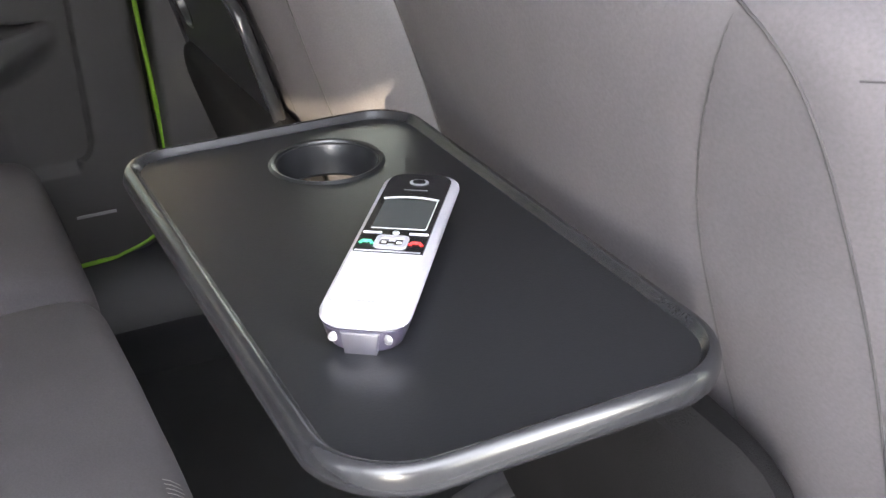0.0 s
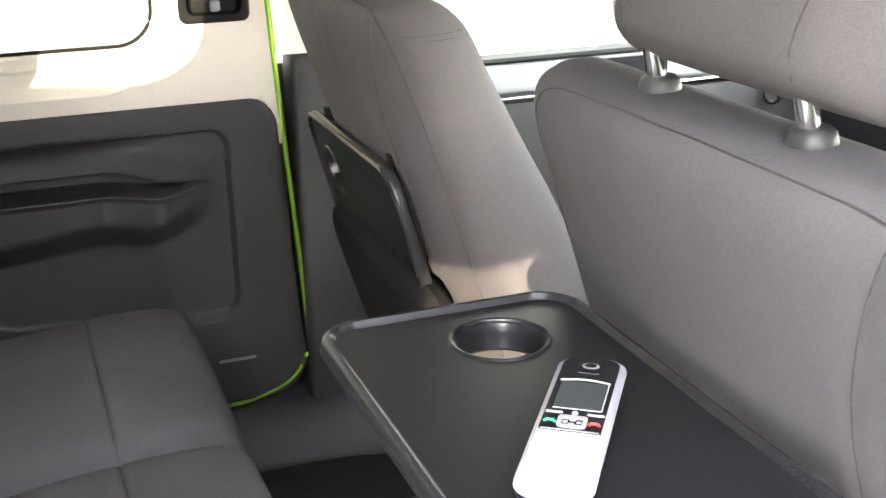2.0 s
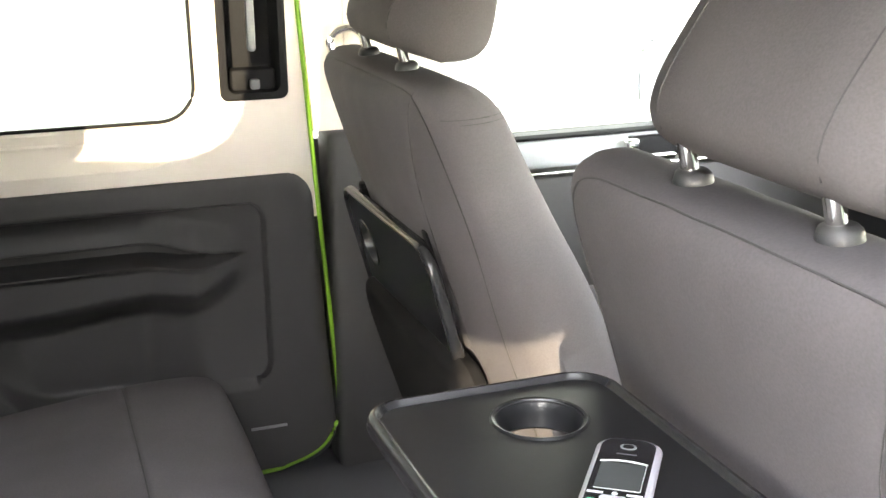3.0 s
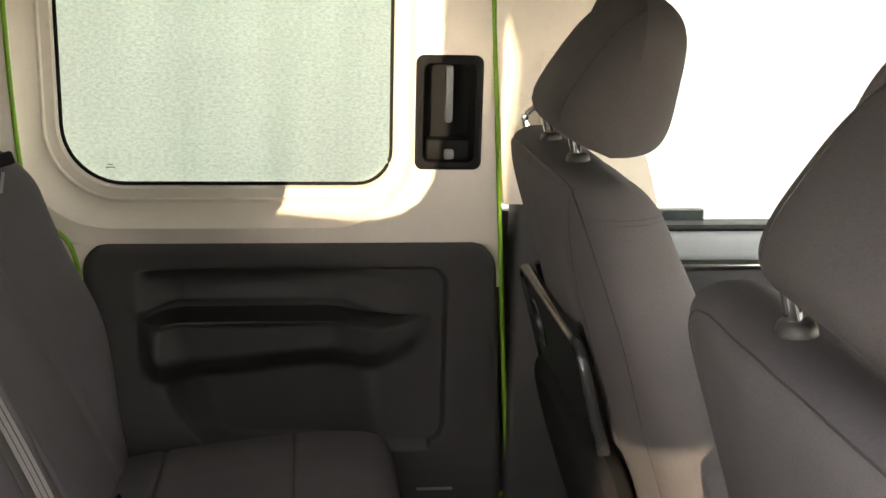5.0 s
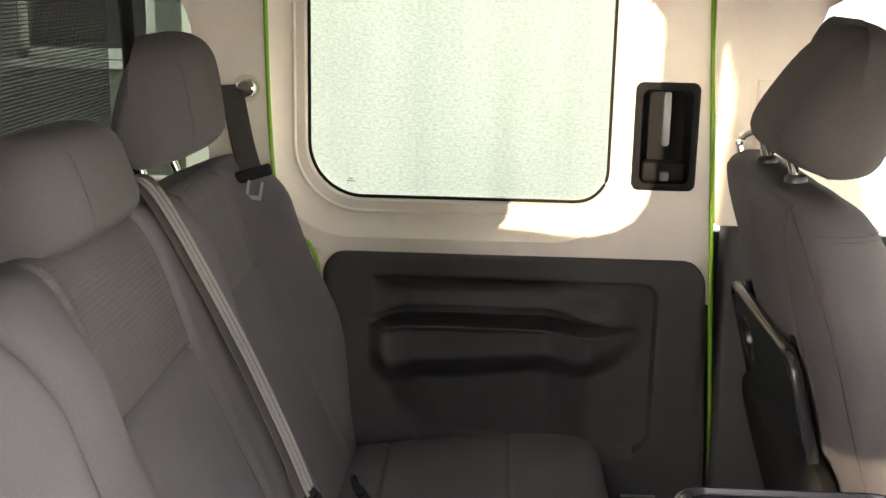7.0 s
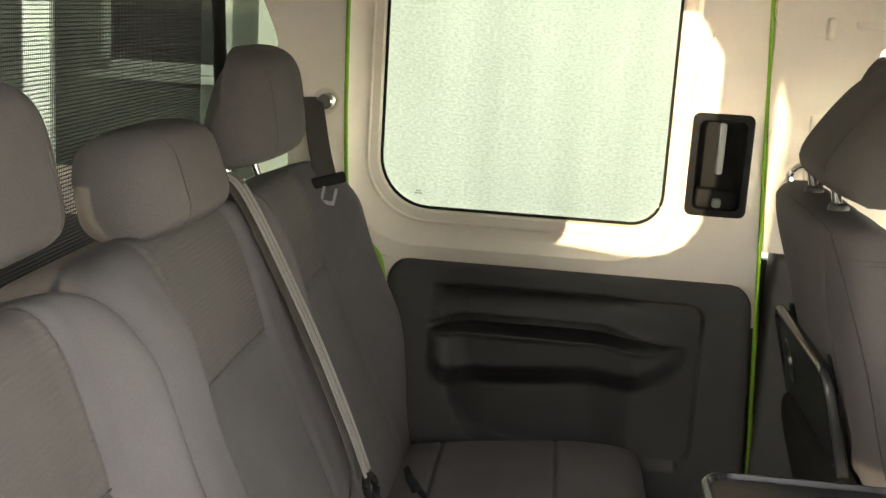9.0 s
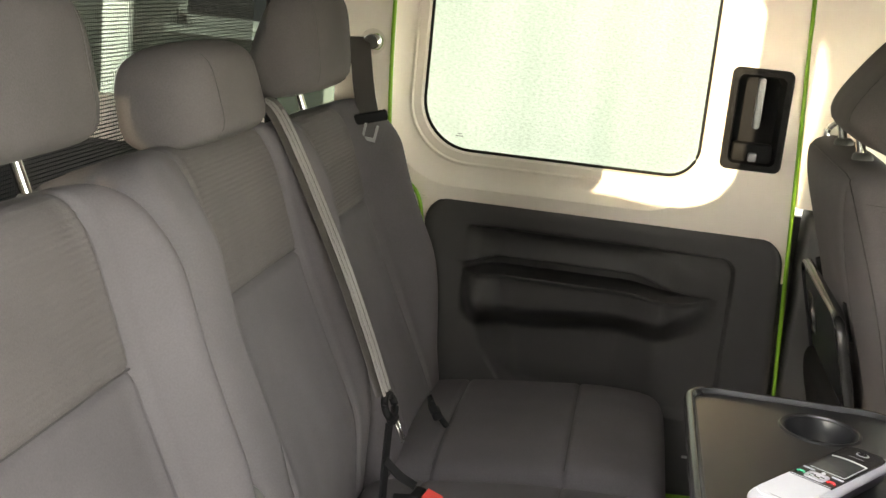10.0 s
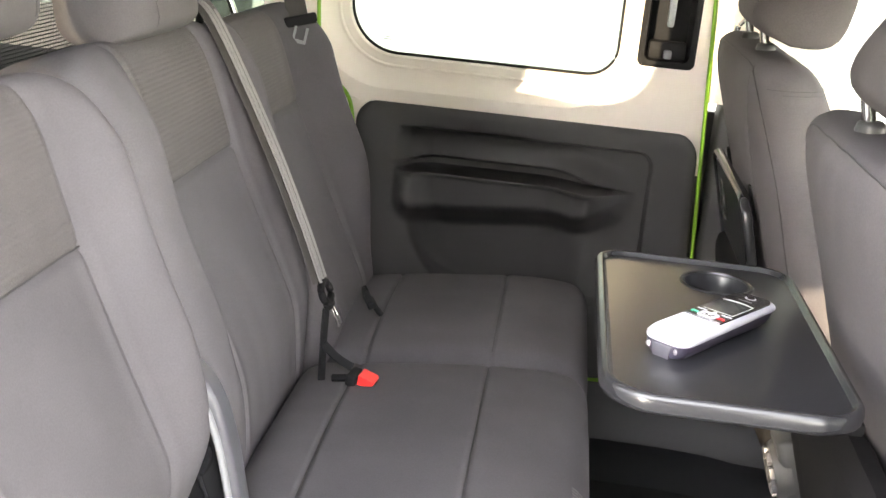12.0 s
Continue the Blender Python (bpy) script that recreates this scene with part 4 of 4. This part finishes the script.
# ---------------------------------------------------------------- belts and buckles
belt = thing("seat_belt", "dark seat belt lying across the middle seat back", "seat belt")
part("webbing", band(curve_through([(-0.83, -0.480, 0.855), (-0.79, -0.485, 0.868), (-0.752, -0.490, 0.852), (-0.66, -0.515, 0.70), (-0.60, -0.535, 0.585), (-0.563, -0.551, 0.507)], 8), (0.25, 1.0, 0.1), 0.043, 0.0022), WEB, belt, "dark grey belt webbing")
for s in (-0.0145, 0.0, 0.0145):
    part("stripe", band(curve_through([(-0.79, -0.485 + s, 0.870), (-0.752 + 0.003, -0.490 + s, 0.8555), (-0.66 + 0.0035, -0.515 + s, 0.7035), (-0.60 + 0.0035, -0.535 + s, 0.5885), (-0.563 + 0.0035, -0.551 + s, 0.5105)], 8), (0.25, 1.0, 0.1), 0.0065, 0.001), STRIPE, belt, "pale woven stripe")
TONGUE = Matrix.Translation((-0.556, -0.553, 0.488)) @ pose(0, 0, 0, 0, -25, 0)
latch = part("tongue", place(join(tube([(0.004, 0.022 * math.cos(k * math.tau / 20), 0.004 + 0.015 * math.sin(k * math.tau / 20)) for k in range(20)], 0.0055, 8, True),
                                  box(-0.004, 0.008, -0.013, 0.013, -0.020, -0.008, 0.003, 2)), TONGUE), RUBBER, belt, "black looped belt tongue")
for yy in (-0.006, 0.006):
    part("blade", place(box(0.004, 0.007, yy - 0.003, yy + 0.003, -0.048, -0.018, 0.001), TONGUE), CHROME, latch, "steel tongue blade")
part("lower_strap", band(curve_through([(-0.552, -0.555, 0.470), (-0.550, -0.570, 0.43), (-0.546, -0.588, 0.375)], 6), (0.3, 1.0, 0.1), 0.015, 0.004), RUBBER, belt, "black lower strap")
part("strap_loop", band(curve_through([(-0.549, -0.575, 0.425), (-0.530, -0.565, 0.402), (-0.508, -0.560, 0.388)], 6), (0.2, 0.6, 0.8), 0.012, 0.004), RUBBER, belt, "short black side strap")


def buckle(m, label, top):
    k = thing("belt_buckle", label, "belt buckle", m, "belt buckles")
    part("case", box(-0.006, 0.010, -0.018, 0.018, -0.010, 0.009, 0.004, 3), RUBBER, k, "black plastic case")
    part("button", rings_loft([[(0.012, y, z) for y, z in ((-0.015, -0.004), (0.015, -0.004), (0.015, 0.0105), (-0.015, 0.0105))], [(0.034, y, z) for y, z in ((-0.015, -0.004), (0.015, -0.004), (0.015, 0.006), (-0.015, 0.006))],
                               [(0.036, y, z) for y, z in ((-0.013, -0.002), (0.013, -0.002), (0.013, 0.004), (-0.013, 0.004))]], True, True), top, k)
    part("slot", box(0.0355, 0.0372, -0.010, 0.012, -0.0035, 0.0005), GLOSS, k, "dark tongue slot")
    part("stalk", tube([(0.0, 0, -0.003), (-0.03, 0, -0.012)], 0.006, 8), RUBBER, k)


buckle(Matrix.Translation((-0.502, -0.586, 0.386)) @ pose(0, 0, 0, 0, 6, -8) @ Matrix.Diagonal((0.95, 0.95, 0.95, 1)), "red and black belt buckle on the bench", RED)
buckle(Matrix.Translation((-0.522, -0.335, 0.404)) @ pose(0, 0, 0, 0, -112, 20) @ Matrix.Diagonal((0.8, 0.8, 0.8, 1)), "black belt buckle tucked beside the seat back", RUBBER)

far_belt = thing("seat_belt", "dark seat belt hanging on the rear pillar", "seat belt")
part("anchor", place(lathe([(0, 0.02), (0.012, 0.02), (0.018, 0.014), (0.022, 0.002), (0.022, 0)], 24), Matrix.Translation((-0.745, -0.004, 0.932)) @ pose(0, 0, 0, 90)), CHROME, far_belt, "bright belt anchor")
part("webbing", band(curve_through([(-0.765, -0.022, 0.938), (-0.752, -0.05, 0.90), (-0.735, -0.085, 0.855), (-0.718, -0.112, 0.818)], 6), (1, 0.45, 0.1), 0.036, 0.0024), WEB, far_belt, "dark brown belt webbing")
hook = part("tongue", place(box(-0.028, 0.028, -0.006, 0.006, -0.008, 0.010, 0.004, 3), Matrix.Translation((-0.712, -0.118, 0.815)) @ pose(0, 0, 0, 0, -14, 22)), RUBBER, far_belt, "black belt tongue")
part("blade", place(join(box(-0.012, -0.008, -0.0015, 0.0015, -0.032, -0.006), box(0.008, 0.012, -0.0015, 0.0015, -0.032, -0.006), box(-0.012, 0.012, -0.0015, 0.0015, -0.034, -0.028)), Matrix.Translation((-0.707, -0.123, 0.811)) @ pose(0, 0, 0, 0, 10, 22)), GREY, hook, "steel blade loop")

# seat hinge cover between the backs
hinge = thing("hinge_cover", "grey plastic hinge cover between the seats", "hinge cover")
HC = [(-0.680, 0.42), (-0.672, 0.512), (-0.650, 0.543), (-0.616, 0.545), (-0.588, 0.518), (-0.566, 0.46), (-0.545, 0.35), (-0.532, 0.24)]
inner = [(x - 0.014 if k > 3 else x + (0.012 if k < 2 else 0.0), z - 0.016) for k, (x, z) in enumerate(HC)]


def arch(path, y0, y1, thick, r):
    """A bent bar with a rounded oblong section, y0 to y1 wide."""
    rings = []
    for k, p in enumerate(path):
        d = (path[min(k + 1, len(path) - 1)] - path[max(k - 1, 0)]).normalized()
        n = Vector((-d.y, d.x))
        rings.append([(p.x + n.x * h, w, p.y + n.y * h) for w, h in round_rect(y0, y1, -thick, 0.0, r, 4)])
    return rings_loft(rings, True, True)


HPATH = [Vector((p.x, p.y)) for p in curve_through(HC, 8)]
part("arch", arch(HPATH, -0.975, -0.938, 0.018, 0.007), HINGE_GREY, hinge, "grey curved arch")
part("arch_ridge", arch([p - Vector((0.006, 0.009)) for p in HPATH], -0.982, -0.970, 0.007, 0.003), GREY, hinge, "pale raised inner ridge")
part("cheek", plate([(p.x, p.y) for p in curve_through(inner, 6)] + [(-0.645, 0.24)], [], lambda a, b, d: (a, -0.966 + d, b), 0.02), RUBBER, hinge, "black inner cheek")
part("gear", place(lathe([(0.0, 0.006), (0.020, 0.006), (0.024, 0.002), (0.030, 0.004), (0.032, 0.0), (0.032, -0.004)], 28), Matrix.Translation((-0.618, -0.970, 0.440)) @ pose(0, 0, 0, 90)), GLOSS, hinge, "black recliner gear")
for k in range(4):
    part("rib", tube([(-0.630 + 0.030 * u + 0.005 * k, -0.972, 0.504 - 0.09 * u - 0.012 * k) for u in (0, 0.35, 0.7, 1.0)], 0.0022, 6), GLOSS, hinge, "glossy black rib")

# belt loop on the front pillar and the door mirror outside
front_belt = thing("seat_belt", "pale belt loop on the front pillar", "seat belt")
part("loop", tube(curve_through([(0.028, -0.035, 0.850), (0.022, -0.035, 0.868), (0.032, -0.035, 0.884), (0.055, -0.036, 0.888), (0.072, -0.036, 0.872), (0.070, -0.036, 0.852)], 6), 0.006, 8), CHROME, front_belt, "bright belt loop")
part("webbing", band([(0.05, -0.035, 0.858), (0.058, -0.06, 0.80), (0.07, -0.075, 0.70), (0.09, -0.07, 0.5)], (1, 0.2, 0), 0.045, 0.0024), WEB, front_belt, "grey belt webbing")
mirror = thing("door_mirror", "pale painted door mirror outside the front door", "door mirror")
part("housing", place(Pillow(0.22, 0.17, 0.10, 0.3, 0.4).mesh(20, 20), Matrix.Translation((0.82, 0.29, 0.755)) @ pose(0, 0, 0, 90, 0, 20)), PAINT, mirror, "painted mirror housing")
part("rim_gap", tube(curve_through([(0.690, 0.235, 0.70), (0.688, 0.235, 0.745), (0.694, 0.24, 0.785), (0.712, 0.245, 0.806), (0.75, 0.26, 0.812), (0.80, 0.28, 0.814)], 5), 0.0035, 8), GREY, mirror, "dark edge of the mirror housing")
part("arm", box(0.80, 0.87, 0.045, 0.27, 0.66, 0.69, 0.01), RUBBER, mirror, "black mirror arm")
